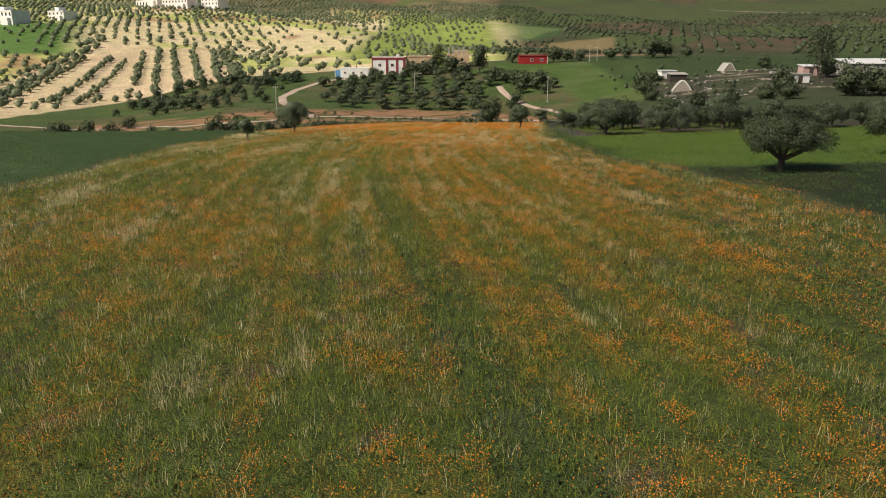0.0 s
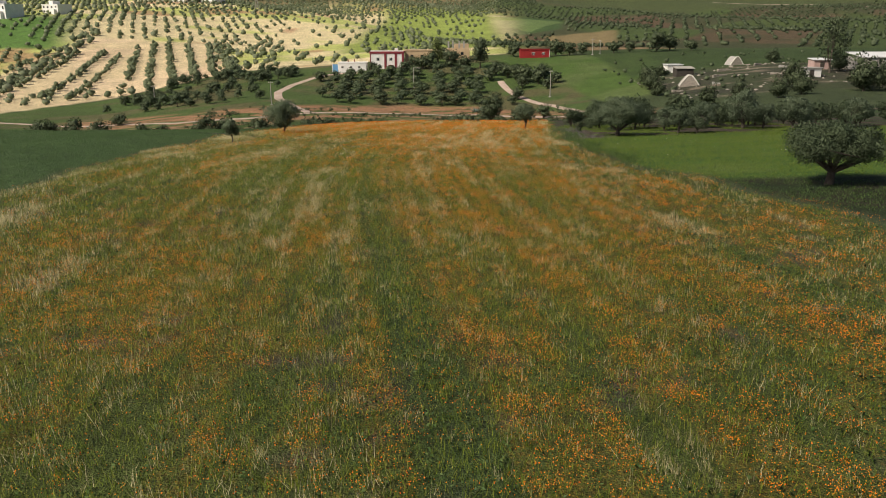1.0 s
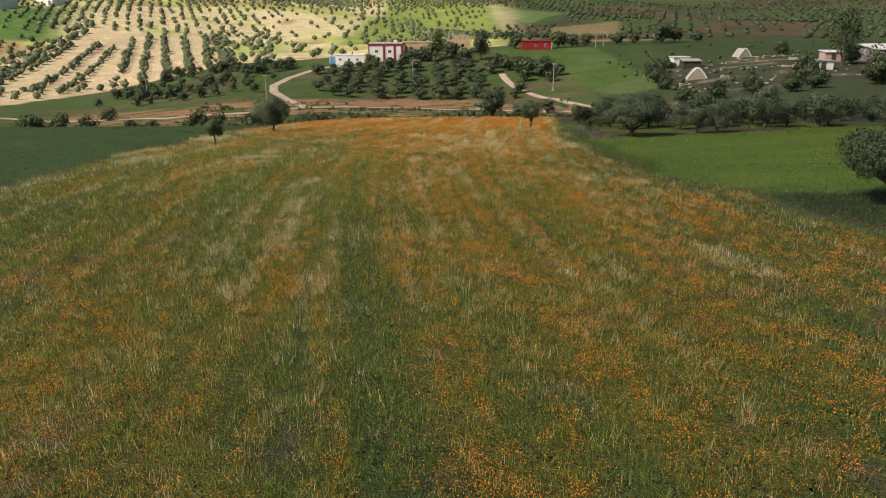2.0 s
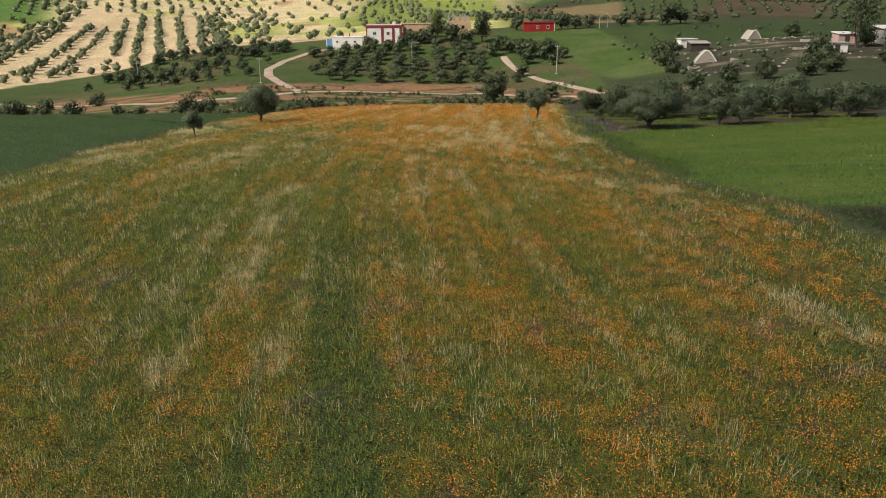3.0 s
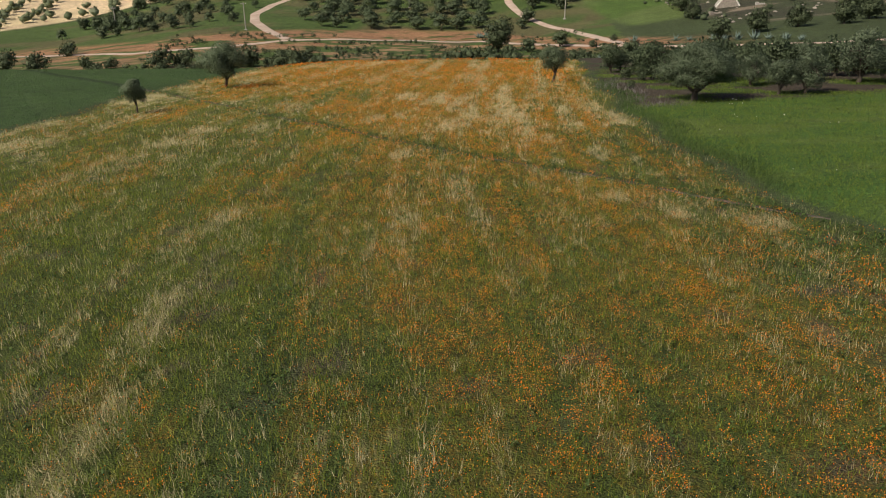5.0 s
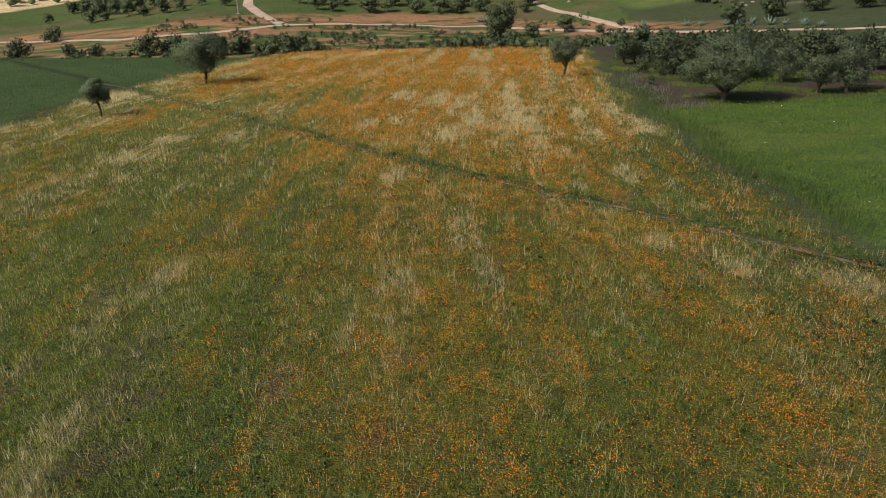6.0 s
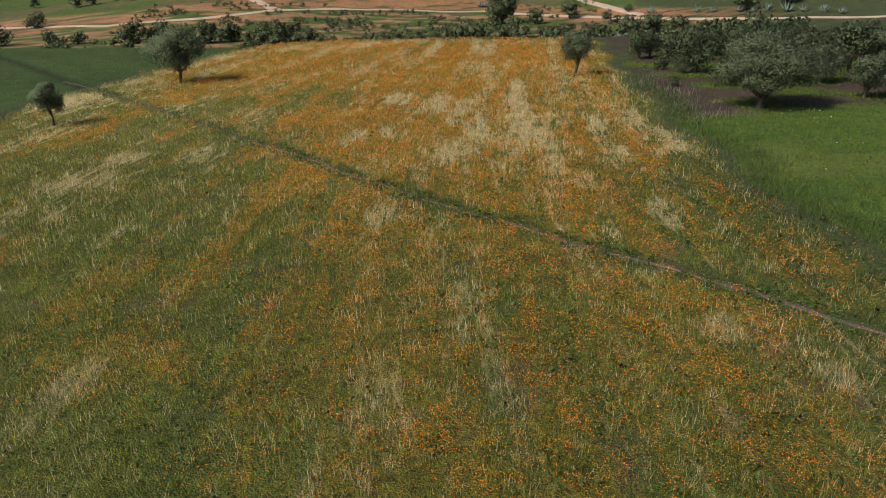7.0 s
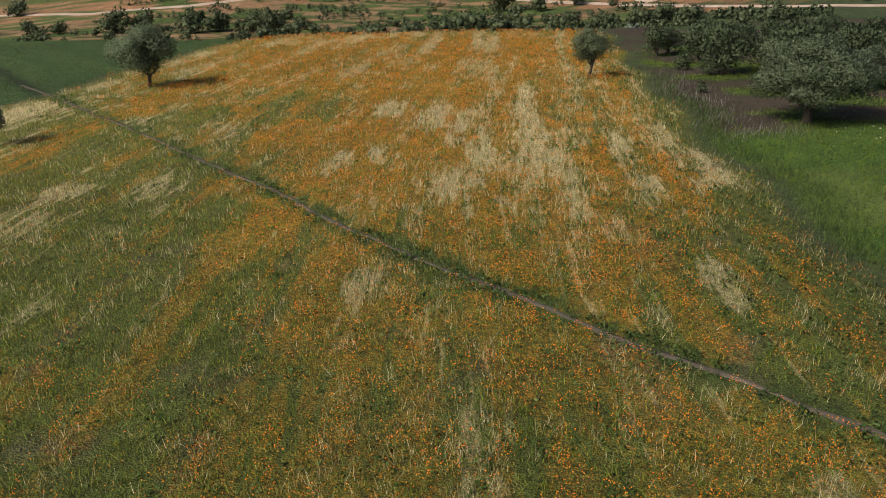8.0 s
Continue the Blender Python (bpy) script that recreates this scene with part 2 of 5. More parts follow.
CONCRETE = rough_material("concrete", (0.24, 0.23, 0.21), (0.42, 0.40, 0.37), 0.8, 0.9, 0.3)
STONE = rough_material("field_stone", (0.16, 0.14, 0.12), (0.38, 0.34, 0.29), 2.0, 0.95, 0.8)
TARP = rough_material("pale_tarp", (0.48, 0.45, 0.40), (0.70, 0.68, 0.63), 0.6, 0.7, 0.2)
DARK_TIMBER = rough_material("dark_timber", (0.03, 0.026, 0.022), (0.08, 0.07, 0.06), 2.0, 0.9, 0.3)
GREY_TIMBER = rough_material("grey_timber", (0.26, 0.24, 0.21), (0.42, 0.40, 0.36), 2.0, 0.9, 0.3)
SHEET_ROOF = rough_material("sheet_roof", (0.55, 0.55, 0.55), (0.76, 0.76, 0.75), 0.3, 0.5, 0.1)
GLASS, _n, _l, _s = material("window_glass", 0.08)
_s.inputs["Base Color"].default_value = (0.02, 0.025, 0.03, 1)
_s.inputs["Specular IOR Level"].default_value = 0.5


# ---- the land ----
def west_edge(y):
    """Where the flower field ends against the wheat."""
    return np.interp(y, (-60, 40, 53, 69, 85, 94, 100, 108, 117, 125, 132, 142, 150), (-24, -27, -27.5, -28.6, -28.8, -28, -27, -26.6, -26, -25, -23.8, -23.5, -24)) + 0.5 * np.sin(np.asarray(y) / 2.7)


def east_edge(y):
    """Where the flower field ends against the meadow and the grove."""
    return np.interp(y, (-60, 32, 46, 55, 60, 65, 72, 80, 88, 97, 110, 122, 142), (22, 19.5, 18.2, 16.2, 14.7, 13.3, 13.0, 13.1, 13.5, 14.1, 15.3, 17.0, 19.5)) + 0.5 * np.sin(np.asarray(y) / 2.1 + 1)


def in_field(x, y):
    return step(0, 1.2, x - west_edge(y)) * step(0, 1.2, east_edge(y) - x) * step(0, 1.5, 142.5 + 0.8 * np.sin(np.asarray(x) / 4) - y)


FOOTPATH = ((-31, 107.5), (-23.5, 99.2), (-19.0, 94.6), (-15.9, 91.1), (-12.3, 87), (-9.7, 84.1), (-6.3, 80.2), (-4.6, 77.9), (-3.4, 76.2), (-1.4, 74.1), (0.3, 72.3), (1.8, 70.8), (2.9, 69.7), (4.5, 67.9), (5.8, 66.7), (7.7, 65.0), (8.9, 63.8), (10, 62.6), (11.3, 61.3), (12.5, 60.1), (14.4, 58.6))


def path_distance(x, y):
    p = np.array(FOOTPATH, float)
    x, y = np.asarray(x, float), np.asarray(y, float)
    best = np.full(np.broadcast(x, y).shape, 1e9)
    for a, b in zip(p[:-1], p[1:]):
        d = b - a
        t = np.clip(((x - a[0]) * d[0] + (y - a[1]) * d[1]) / (d @ d), 0, 1)
        best = np.minimum(best, np.hypot(x - a[0] - t * d[0], y - a[1] - t * d[1]))
    return best


def across(x, y):
    """How far a place lies across the drill rows, which bend with the field."""
    return x - np.interp(y, (-60, 0, 20, 40, 50, 60, 68, 78, 90, 142, 170), (17, 8.1, 5.1, 2.1, 0.95, 0.25, 0, 0.35, 1.35, 7.6, 11))


def weedy(x, y):
    """The green, flowerless drill strip."""
    wide = np.interp(y, (0, 15, 30, 45, 60), (1.0, 0.9, 0.78, 0.6, 0.38))
    return 0.9 * step(1.35, 0.5, np.abs(across(x, y) + 5.1) / wide + 0.8 * (cloudy(x / 0.8, y / 1.6, 5) - 0.5)) * step(66, 50, y)


def drills(x, y, seed):
    """Streaks along the drill rows."""
    s = across(x, y)
    return 0.36 * value_noise(s / 0.6, y / 14, seed) + 0.24 * value_noise(s / 0.28, y / 2.2, seed + 9) + 0.22 * value_noise(s / 1.5, y / 30, seed + 4) + 0.18 * value_noise(s / 0.2, y / 0.6, seed + 5)


# stands of bleached grass: middle and half widths across and along the rows
NEAR_STANDS = ((-12.9, 30.6, 1.1, 2.6), (-21.3, 42.6, 1.4, 3.0), (-3.1, 14.9, 0.5, 1.5), (-5.2, 13.8, 0.9, 1.2), (-6.5, 44.0, 0.3, 3.0), (3.6, 17.6, 0.4, 1.0), (-4.3, 36.0, 0.6, 1.9), (-6.8, 42.8, 0.5, 1.0),
               (-2.9, 34.3, 0.2, 2.2), (-6.6, 35.7, 0.6, 1.2), (5.9, 37.2, 0.5, 2.4), (10.4, 38.9, 0.7, 2.8), (-3.7, 42.7, 0.25, 3.0), (-7.3, 50.1, 0.5, 1.8), (1.3, 58.9, 0.45, 2.0), (0.8, 63.0, 0.5, 2.4),
               (2.0, 52.4, 0.35, 2.0), (-1.0, 58.1, 0.3, 1.4), (-8.2, 59.4, 0.5, 1.4), (9.0, 59.5, 0.6, 0.8), (11.5, 58.7, 1.1, 1.1), (-9.0, 55.9, 0.6, 1.4), (-25.2, 75.2, 1.8, 4.5), (7.0, 61.7, 0.5, 0.9))
FAR_STANDS = ((-3.0, 96.1, 1.1, 3.0), (-0.2, 94.3, 1.2, 4.2), (-4.7, 85.3, 0.8, 2.3), (-3.0, 86.1, 0.35, 1.8), (0.2, 81.0, 1.1, 2.4), (-12.2, 81.7, 0.8, 2.0), (-15.6, 81.1, 1.0, 1.3), (-11.7, 75.1, 0.7, 1.2),
              (-25.0, 97.0, 1.6, 3.5), (-17.6, 94.1, 1.2, 2.2), (-2.2, 71.1, 0.85, 1.6), (1.0, 91.4, 0.8, 4.6), (2.3, 86.1, 0.6, 6.0), (5.5, 99.3, 0.9, 5.5), (5.0, 89.7, 0.65, 7.5), (5.4, 84.4, 0.8, 4.0),
              (5.3, 78.5, 0.6, 4.0), (8.8, 86.7, 0.75, 5.2), (8.6, 80.6, 0.75, 2.6), (11.5, 89.4, 0.7, 4.2), (11.8, 83.0, 0.8, 3.4), (8.3, 71.0, 0.6, 1.6), (-16.5, 76.5, 1.5, 1.6), (0.7, 64.0, 0.45, 1.7))


def straw_level(x, y):
    """How much bleached grass is mixed in away from its stands."""
    level = np.interp(y, (0, 20, 40, 62, 76, 92, 118, 130, 141), (0.07, 0.09, 0.11, 0.13, 0.16, 0.22, 0.3, 0.42, 0.85))
    return level + 0.06 * step(6, 16, -x) * step(104, 88, y) + 0.16 * step(4.5, 1.0, x - west_edge(y)) - 0.04 * step(7, 15, x) * step(70, 55, y)


def lanes(x, y):
    """Green lanes between the drill rows, where little else grows."""
    return step(0.6, 0.74, value_noise(across(x, y) / 0.7, y / 26, 37)) * step(90, 66, y) * step(10, 25, y)


def dry_cover(x, y):
    """How much bleached grass stands among the flowers, 0 to 1."""
    s = drills(x, y, 21) + 0.45 * (cloudy(x / 4, y / 7, 33) - 0.5)
    d = np.clip(straw_level(x, y) * (0.2 + 1.9 * step(0.46, 0.7, s)), 0, 0.9)
    d = np.maximum(d, 0.42 * step(0.66, 0.76, value_noise(across(x, y) / 0.42, y / 15, 71)) * step(22, 40, y) * step(118, 98, y) * (0.4 + 0.6 * step(0.4, 0.6, cloudy(x / 3, y / 4, 73))))
    columns = value_noise(across(x, y) / 0.5, y / 22, 111) * 0.55 + 0.45 * drills(x, y, 113)
    d = np.maximum(d, 0.46 * step(0.5, 0.64, columns) * step(73, 80, y) * step(116, 104, y) * step(-5, 1, x - 0.1 * (y - 80)))
    rough = 2.0 * (drills(x, y, 88) - 0.5)
    for cx, cy, rx, ry in NEAR_STANDS + FAR_STANDS:
        d = np.maximum(d, (0.45 + 0.37 * step(20, 45, cy)) * step(1.4, 0.3, np.hypot((across(x, y) - float(across(cx, cy))) / rx, (y - cy) / ry) + rough))
    return d * (1 - 0.85 * weedy(x, y)) * (1 - 0.4 * lanes(x, y)) * step(0.2, 0.5, path_distance(x, y))


def bloom(x, y):
    """How thick the orange flowers stand, 0 to 1."""
    s = 0.3 * cloudy(x / 1.8, y / 3, 57) + 0.15 * cloudy(x / 9, y / 9, 59) + 0.55 * drills(x, y, 63)
    far = np.interp(y, (0, 20, 40, 60, 95, 120, 142), (-0.04, -0.01, 0.02, 0.03, 0.08, 0.13, 0.06)) - 0.11 * step(6, 13, x) * step(100, 80, y) - 0.12 * step(4, 14, -x) * step(108, 92, y) * step(30, 50, y) + 0.06 * step(-4.5, 0, across(x, y)) * step(75, 50, y) * step(8, 26, y)
    far = far + 0.05 * step(10, 2, np.abs(x - 1)) * step(56, 68, y) * step(118, 106, y)
    return step(0.35, 0.61, s + far) * (1 - 0.4 * lanes(x, y)) * (0.3 + 0.7 * step(0.5, 5, x - west_edge(y))) * (1 - 0.8 * dry_cover(x, y)) * (1 - 0.9 * weedy(x, y)) * step(0.2, 0.5, path_distance(x, y)) * (0.25 + 0.75 * np.maximum(step(0.2, 3.2, east_edge(y) - x), step(78, 72, y)))


def tramline(x, y):
    """Distance from the wheel track through the wheat."""
    return np.abs(x + 28.2 + 0.75 * (y - 104)) * 0.8


def blend(base, colour, amount):
    return base + (np.array(colour) - base) * np.asarray(amount)[..., None]


def cover(x, y):
    """The land's own colour."""
    base = np.zeros((*x.shape, 3)) + (0.055, 0.075, 0.03)
    big, mid = cloudy(x / 60, y / 60, 3), cloudy(x / 9, y / 9, 11)
    u = x / (80 + 0.6 * np.maximum(y, 0))
    # far hills: a patchwork of pasture, tilled earth and scrub
    patch = value_noise(x / 90 + 0.3 * big, y / 130 + 0.3 * mid, 71)
    hill = blend(base * 0 + (0.19, 0.155, 0.075), (0.11, 0.135, 0.04), step(0.45, 0.55, patch))
    hill = blend(hill, (0.19, 0.115, 0.065), step(0.72, 0.8, value_noise(x / 120, y / 170, 73)))
    hill = blend(hill, (0.055, 0.068, 0.026), 0.7 * step(0.5, 0.7, big))
    # eastern hills: earth and pasture tones darkened to paint in cloud shade
    shaded_hill = blend(base * 0 + (0.050, 0.056, 0.025), (0.095, 0.066, 0.039), step(0.52, 0.62, cloudy(x / 70, y / 110, 75)))
    shaded_hill = blend(shaded_hill, (0.055, 0.082, 0.024), step(0.55, 0.62, value_noise(x / 60 + 0.4 * big, y / 120, 79)))
    hill = blend(hill, shaded_hill, 0.95 * step(0.04, 0.12, u))
    # plots on the far slope: two greens side by side, a tan one below them, bare red earth, a grassy shoulder
    ratio = x / np.maximum(y, 1)
    plot = step(0.055, 0.065, ratio) * step(0.155, 0.145, ratio) * step(672, 680, y - 300 * (ratio - 0.1)) * step(850, 842, y - 300 * (ratio - 0.1))
    hill = blend(hill, (0.048, 0.085, 0.026), plot)
    hill = blend(hill, (0.11, 0.16, 0.052), plot * step(0.0, 0.004, (y - 690) / 1800 - np.abs(ratio - 0.11) + 0.004) * step(815, 805, y))
    hill = blend(hill, (0.20, 0.155, 0.075), step(0.135, 0.145, ratio + 0.02 * mid) * step(0.225, 0.215, ratio) * step(545, 560, y + 30 * mid) * step(668, 655, y + 20 * mid))
    hill = blend(hill, (0.30, 0.17, 0.10), step(0.5, 0.58, cloudy(x / 45, y / 80, 77)) * step(-0.14, -0.1, ratio) * step(-0.02, -0.05, ratio) * step(760, 800, y) * step(1250, 1200, y))
    # grassy shoulder, its green taken down for the same shade
    hill = blend(hill, (0.062, 0.078, 0.028), step(60, 200, x) * step(980, 1010, y - 0.15 * x) * step(1250, 1200, y - 0.15 * x))
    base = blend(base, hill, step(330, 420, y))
    # dry hills in the west and behind the house, sunlight put into their colours
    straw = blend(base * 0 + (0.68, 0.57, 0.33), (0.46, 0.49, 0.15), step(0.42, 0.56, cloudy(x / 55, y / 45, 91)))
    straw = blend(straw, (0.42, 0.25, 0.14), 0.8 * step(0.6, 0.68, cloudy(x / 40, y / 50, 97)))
    straw = blend(straw, (0.10, 0.19, 0.04), step(-0.58, -0.66, u) * step(452, 462, y) * step(600, 560, y))
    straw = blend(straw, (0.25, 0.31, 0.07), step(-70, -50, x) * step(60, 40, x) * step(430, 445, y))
    # line: edge of the cloud shadow, painted as a change of ground colour
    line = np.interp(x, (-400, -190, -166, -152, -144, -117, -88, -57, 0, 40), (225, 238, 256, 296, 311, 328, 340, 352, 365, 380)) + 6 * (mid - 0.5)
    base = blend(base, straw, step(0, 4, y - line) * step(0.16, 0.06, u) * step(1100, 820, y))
    # ploughed orchard between its rows, its earth brightened to look sunlit
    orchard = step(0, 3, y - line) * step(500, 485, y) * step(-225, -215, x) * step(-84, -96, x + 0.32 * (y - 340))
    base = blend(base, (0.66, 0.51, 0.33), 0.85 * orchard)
    # green slope and hill of the house, cloud shade included in the greens
    slope = blend(base * 0 + (0.070, 0.110, 0.028), (0.11, 0.105, 0.045), step(0.5, 0.66, cloudy(x / 16, y / 12, 51)))
    base = blend(base, slope, step(170, 185, y) * step(0, -4, y - line) * (u < 0.2))
    # gully and red banks along the road
    bank = np.interp(x, (-120, -73, -39, -11, 11, 25, 50), (232, 214, 228, 238, 234, 214, 178))
    red = np.maximum(step(0.52, 0.6, cloudy(x / 8, y / 3, 41)), step(0.38, 0.5, cloudy(x / 7, y / 2.5, 43) + 0.05 * step(-34, -26, x) * step(22, 16, x)) * step(2, 4, y - bank)) * step(-15, -9, y - bank) * step(21, 14, y - bank) * step(62, 40, x) * step(-125, -110, x)
    base = blend(base, (0.34, 0.18, 0.10), 0.9 * red)
    earth = step(0.52, 0.6, cloudy(x / 5, y / 3, 47)) * step(164, 176, y) * step(-2, -6, y - bank) * step(-110, -96, x) * step(34, 24, x)
    base = blend(base, (0.33, 0.20, 0.115), 0.85 * earth)
    # grass field by the red building
    green = step(0, 3, x - np.interp(y, (225, 285, 300, 350), (45, 41, 29, 20))) * step(88, 84, x - 0.25 * (y - 325)) * step(222, 228, y - 0.9 * np.maximum(0, 48 - x)) * step(352, 346, y)
    base = blend(base, blend(base * 0 + (0.072, 0.122, 0.024), (0.10, 0.14, 0.04), step(0.45, 0.6, cloudy(x / 20, y / 20, 27))), green)
    # farmyard and the grass behind it, darkened in colour for the cloud shade
    yard = step(62, 66, x) * step(200, 208, y) * step(268, 258, y) * step(190, 170, x)
    base = blend(base, (0.055, 0.052, 0.036), yard * (0.35 + 0.5 * step(0.45, 0.6, mid)))
    base = blend(base, (0.20, 0.165, 0.12), yard * step(0.6, 0.68, cloudy(x / 12, y / 4, 29)))
    base = blend(base, (0.042, 0.070, 0.018), step(62, 66, x) * step(262, 272, y) * step(420, 400, y) * 0.8)
    base = blend(base, (0.30, 0.20, 0.11), step(0.3, 0.5, cloudy(x / 18, y / 9, 44)) * step(40, 60, x) * step(135, 110, x) * step(380, 395, y) * step(470, 440, y))
    # wheat in the west
    wheat = step(0, -1, x - west_edge(y)) * step(161, 158, y)
    base = blend(base, blend(base * 0 + (0.044, 0.083, 0.024), (0.056, 0.098, 0.030), step(0.4, 0.65, cloudy((x + 0.75 * y) / 2.5, (y - 0.75 * x) / 30, 13))), wheat)
    base = blend(base, (0.018, 0.032, 0.011), wheat * step(0.8, 0.45, tramline(x, y)))
    # grove, meadow and weedy olive ground in the east
    east = step(0, 1, x - east_edge(y)) * step(152, 146, y)
    base = blend(base, blend(base * 0 + (0.064, 0.050, 0.036), (0.045, 0.075, 0.024), step(0.5, 0.62, cloudy(x / 4, y / 3, 23))), east)
    base = blend(base, blend(base * 0 + (0.058, 0.118, 0.02), (0.105, 0.150, 0.036), step(0.45, 0.65, cloudy(x / 14, y / 3.5, 19))), east * step(53, 54.5, y + 0.8 * mid) * step(90, 87.5, y - 0.25 * np.maximum(0, x - 18)))
    # olive ground: dark weedy tone, lowered further in place of shade
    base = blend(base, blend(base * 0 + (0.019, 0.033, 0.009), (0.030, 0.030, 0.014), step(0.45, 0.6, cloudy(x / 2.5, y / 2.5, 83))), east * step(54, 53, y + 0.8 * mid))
    # flower field: earth and green under the plants
    field = in_field(x, y)
    soil = blend(base * 0 + (0.056, 0.076, 0.016), (0.070, 0.064, 0.042), step(0.66, 0.76, cloudy(x / 1.2, y / 1.2, 15)))
    soil = blend(soil, (0.125, 0.14, 0.032), 0.28 * step(44, 60, y) * step(14, 7, x))
    soil = blend(soil, (0.22, 0.195, 0.055), 0.6 * step(66, 108, y))
    soil = blend(soil, (0.035, 0.06, 0.02), weedy(x, y) * 0.7)
    soil = blend(soil, (0.035, 0.055, 0.016), (0.55 + 0.3 * step(-10, -2, x)) * step(0.45, 0.2, path_distance(x, y)))
    return blend(base, soil, field)


def graded(stops):
    """Grid lines: (start, spacing) up to the next start; the last entry only ends it."""
    out = []
    for (a, s), (b, _) in zip(stops[:-1], stops[1:]):
        out += list(np.arange(a, b - s * 0.25, s))
    return np.array(out + [stops[-1][0]])


gx = graded(((-2600, 130), (-1300, 50), (-500, 9), (-260, 4), (-80, 2), (-64, 0.8), (-36, 0.6), (24, 1.2), (80, 3.5), (260, 8), (500, 50), (1300, 130), (2600, 0)))
gy = graded(((-300, 30), (-60, 5), (0, 0.75), (145, 1.2), (262, 2.2), (360, 4), (520, 5), (860, 14), (1200, 60), (2600, 0)))
X, Y = np.meshgrid(gx, gy)
nx, ny = len(gx), len(gy)
corner = (np.arange(ny - 1)[:, None] * nx + np.arange(nx - 1)).ravel()
ground_mesh = mesh_of("ground", np.stack([X, Y, height(X, Y)], -1), np.stack([corner, corner + 1, corner + nx + 1, corner + nx], -1), LAND, True)
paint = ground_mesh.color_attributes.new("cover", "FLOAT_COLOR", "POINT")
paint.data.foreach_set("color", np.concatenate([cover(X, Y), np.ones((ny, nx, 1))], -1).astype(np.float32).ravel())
field_here = in_field(X, Y)
paint = ground_mesh.color_attributes.new("grown", "FLOAT_COLOR", "POINT")
paint.data.foreach_set("color", np.stack([bloom(X, Y) * field_here, dry_cover(X, Y) * field_here, (0.16 + 0.7 * step(52, 98, Y)) * field_here, np.ones_like(X)], -1).astype(np.float32).ravel())
paint = ground_mesh.color_attributes.new("rows", "FLOAT_COLOR", "POINT")
paint.data.foreach_set("color", np.stack([across(X, Y), Y, 0 * X, np.ones_like(X)], -1).astype(np.float32).ravel())
tagged(new("ground", ground_mesh), "rolling farmland of fields, orchards and bare banks", "ground", kind="structure")


def ribbon(name, line, wide, mat, label, lift=0.05, ragged=0.15, spacing=1.0, sway=0.0):
    """A road or path that lies on the land."""
    p = np.array(line, float)
    d = np.r_[0, np.cumsum(np.hypot(*np.diff(p, axis=0).T))]
    n = int(d[-1] / spacing) + 1
    s = np.linspace(0, d[-1], n)
    c = np.stack([np.interp(s, d, p[:, 0]), np.interp(s, d, p[:, 1])], -1)
    for _ in range(int(4 / spacing) + 1):
        c[1:-1] = (c[:-2] + 2 * c[1:-1] + c[2:]) / 4
    t = np.gradient(c, axis=0)
    side = np.stack([t[:, 1], -t[:, 0]], -1) / (np.linalg.norm(t, axis=1, keepdims=True) + 1e-9)
    c = c + side * (sway * (cloudy(s / 1.7, s * 0, 6) - 0.5))[:, None]
    verts = []
    for k, a in enumerate((-0.5, -0.2, 0.2, 0.5)):
        w = wide * (1 + ragged * 2 * (value_noise(s / (2.5 * wide), s * 0 + k, 8) - 0.5))
        q = c + side * (a * w)[:, None]
        verts.append(np.concatenate([q, (height(q[:, 0], q[:, 1]) + lift * (1 if k in (1, 2) else -0.5 if sway else 0.4))[:, None]], 1))
    verts = np.stack(verts, 1).reshape(-1, 3)
    i = np.arange(n - 1)[:, None] * 4 + np.arange(3)
    i = i.ravel()
    return tagged(new(name, mesh_of(name, verts, np.stack([i, i + 1, i + 5, i + 4], -1), mat, True)), label, "path", kind="structure")


ribbon("footpath", FOOTPATH, 0.29, TRODDEN, "narrow trodden footpath across the flower field", 0.03, 0.7, 0.25, 0.3)
ribbon("valley_road", ((-170, 262), (-130, 244), (-108, 232), (-73, 213), (-53, 217), (-39, 228), (-27, 233), (-11, 238), (11, 233), (25, 213), (47, 179), (60, 158), (84, 148), (120, 150)), 2.3, DIRT, "pale dirt road along the gully", 0.1, 0.12)
ribbon("hill_track", ((395, 1165), (470, 1110), (520, 1075), (545, 1010), (550, 945)), 5.0, DIRT, "pale track over the grassy far hill", 0.5, 0.1, 6.0)
ribbon("house_road", ((-39, 229), (-46, 240), (-54, 258), (-58, 276), (-57, 296), (-51, 312), (-43, 318), (-34, 316)), 2.9, DIRT, "pale dirt road curving up to the white house", 0.12, 0.1)
ribbon("field_road", ((38.9, 196), (37.5, 206), (35.5, 220), (33, 236), (28.5, 252), (25, 264), (22.7, 275), (21.6, 284), (21.4, 291)), 2.3, DIRT, "pale dirt track past the grass field", 0.12, 0.15)


# ---- trees ----
def leaf_quads(places, outward, length, rng, slim=0.36):
    """Rhombic leaves or sprays of leaves at places, leaning outward."""
    n = len(places)
    axis = rng.normal(size=(n, 3)) * 0.75 + outward + (0, 0, 0.35)
    axis /= np.linalg.norm(axis, axis=1, keepdims=True)
    side = np.cross(axis, rng.normal(size=(n, 3)))
    side /= np.linalg.norm(side, axis=1, keepdims=True) + 1e-9
    size = (length * rng.uniform(0.6, 1.3, n))[:, None]
    v = np.stack([places, places + axis * size * 0.45 + side * size * slim, places + axis * size, places + axis * size * 0.5 - side * size * slim], 1)
    return v.reshape(-1, 3), np.arange(4 * n).reshape(-1, 4)


def unit_lump():
    bm = bmesh.new()
    bmesh.ops.create_icosphere(bm, subdivisions=1, radius=1)
    v, f = np.array([q.co[:] for q in bm.verts]), np.array([[q.index for q in p.verts] for p in bm.faces])
    bm.free()
    return v, f


LUMP_V, LUMP_F = unit_lump()


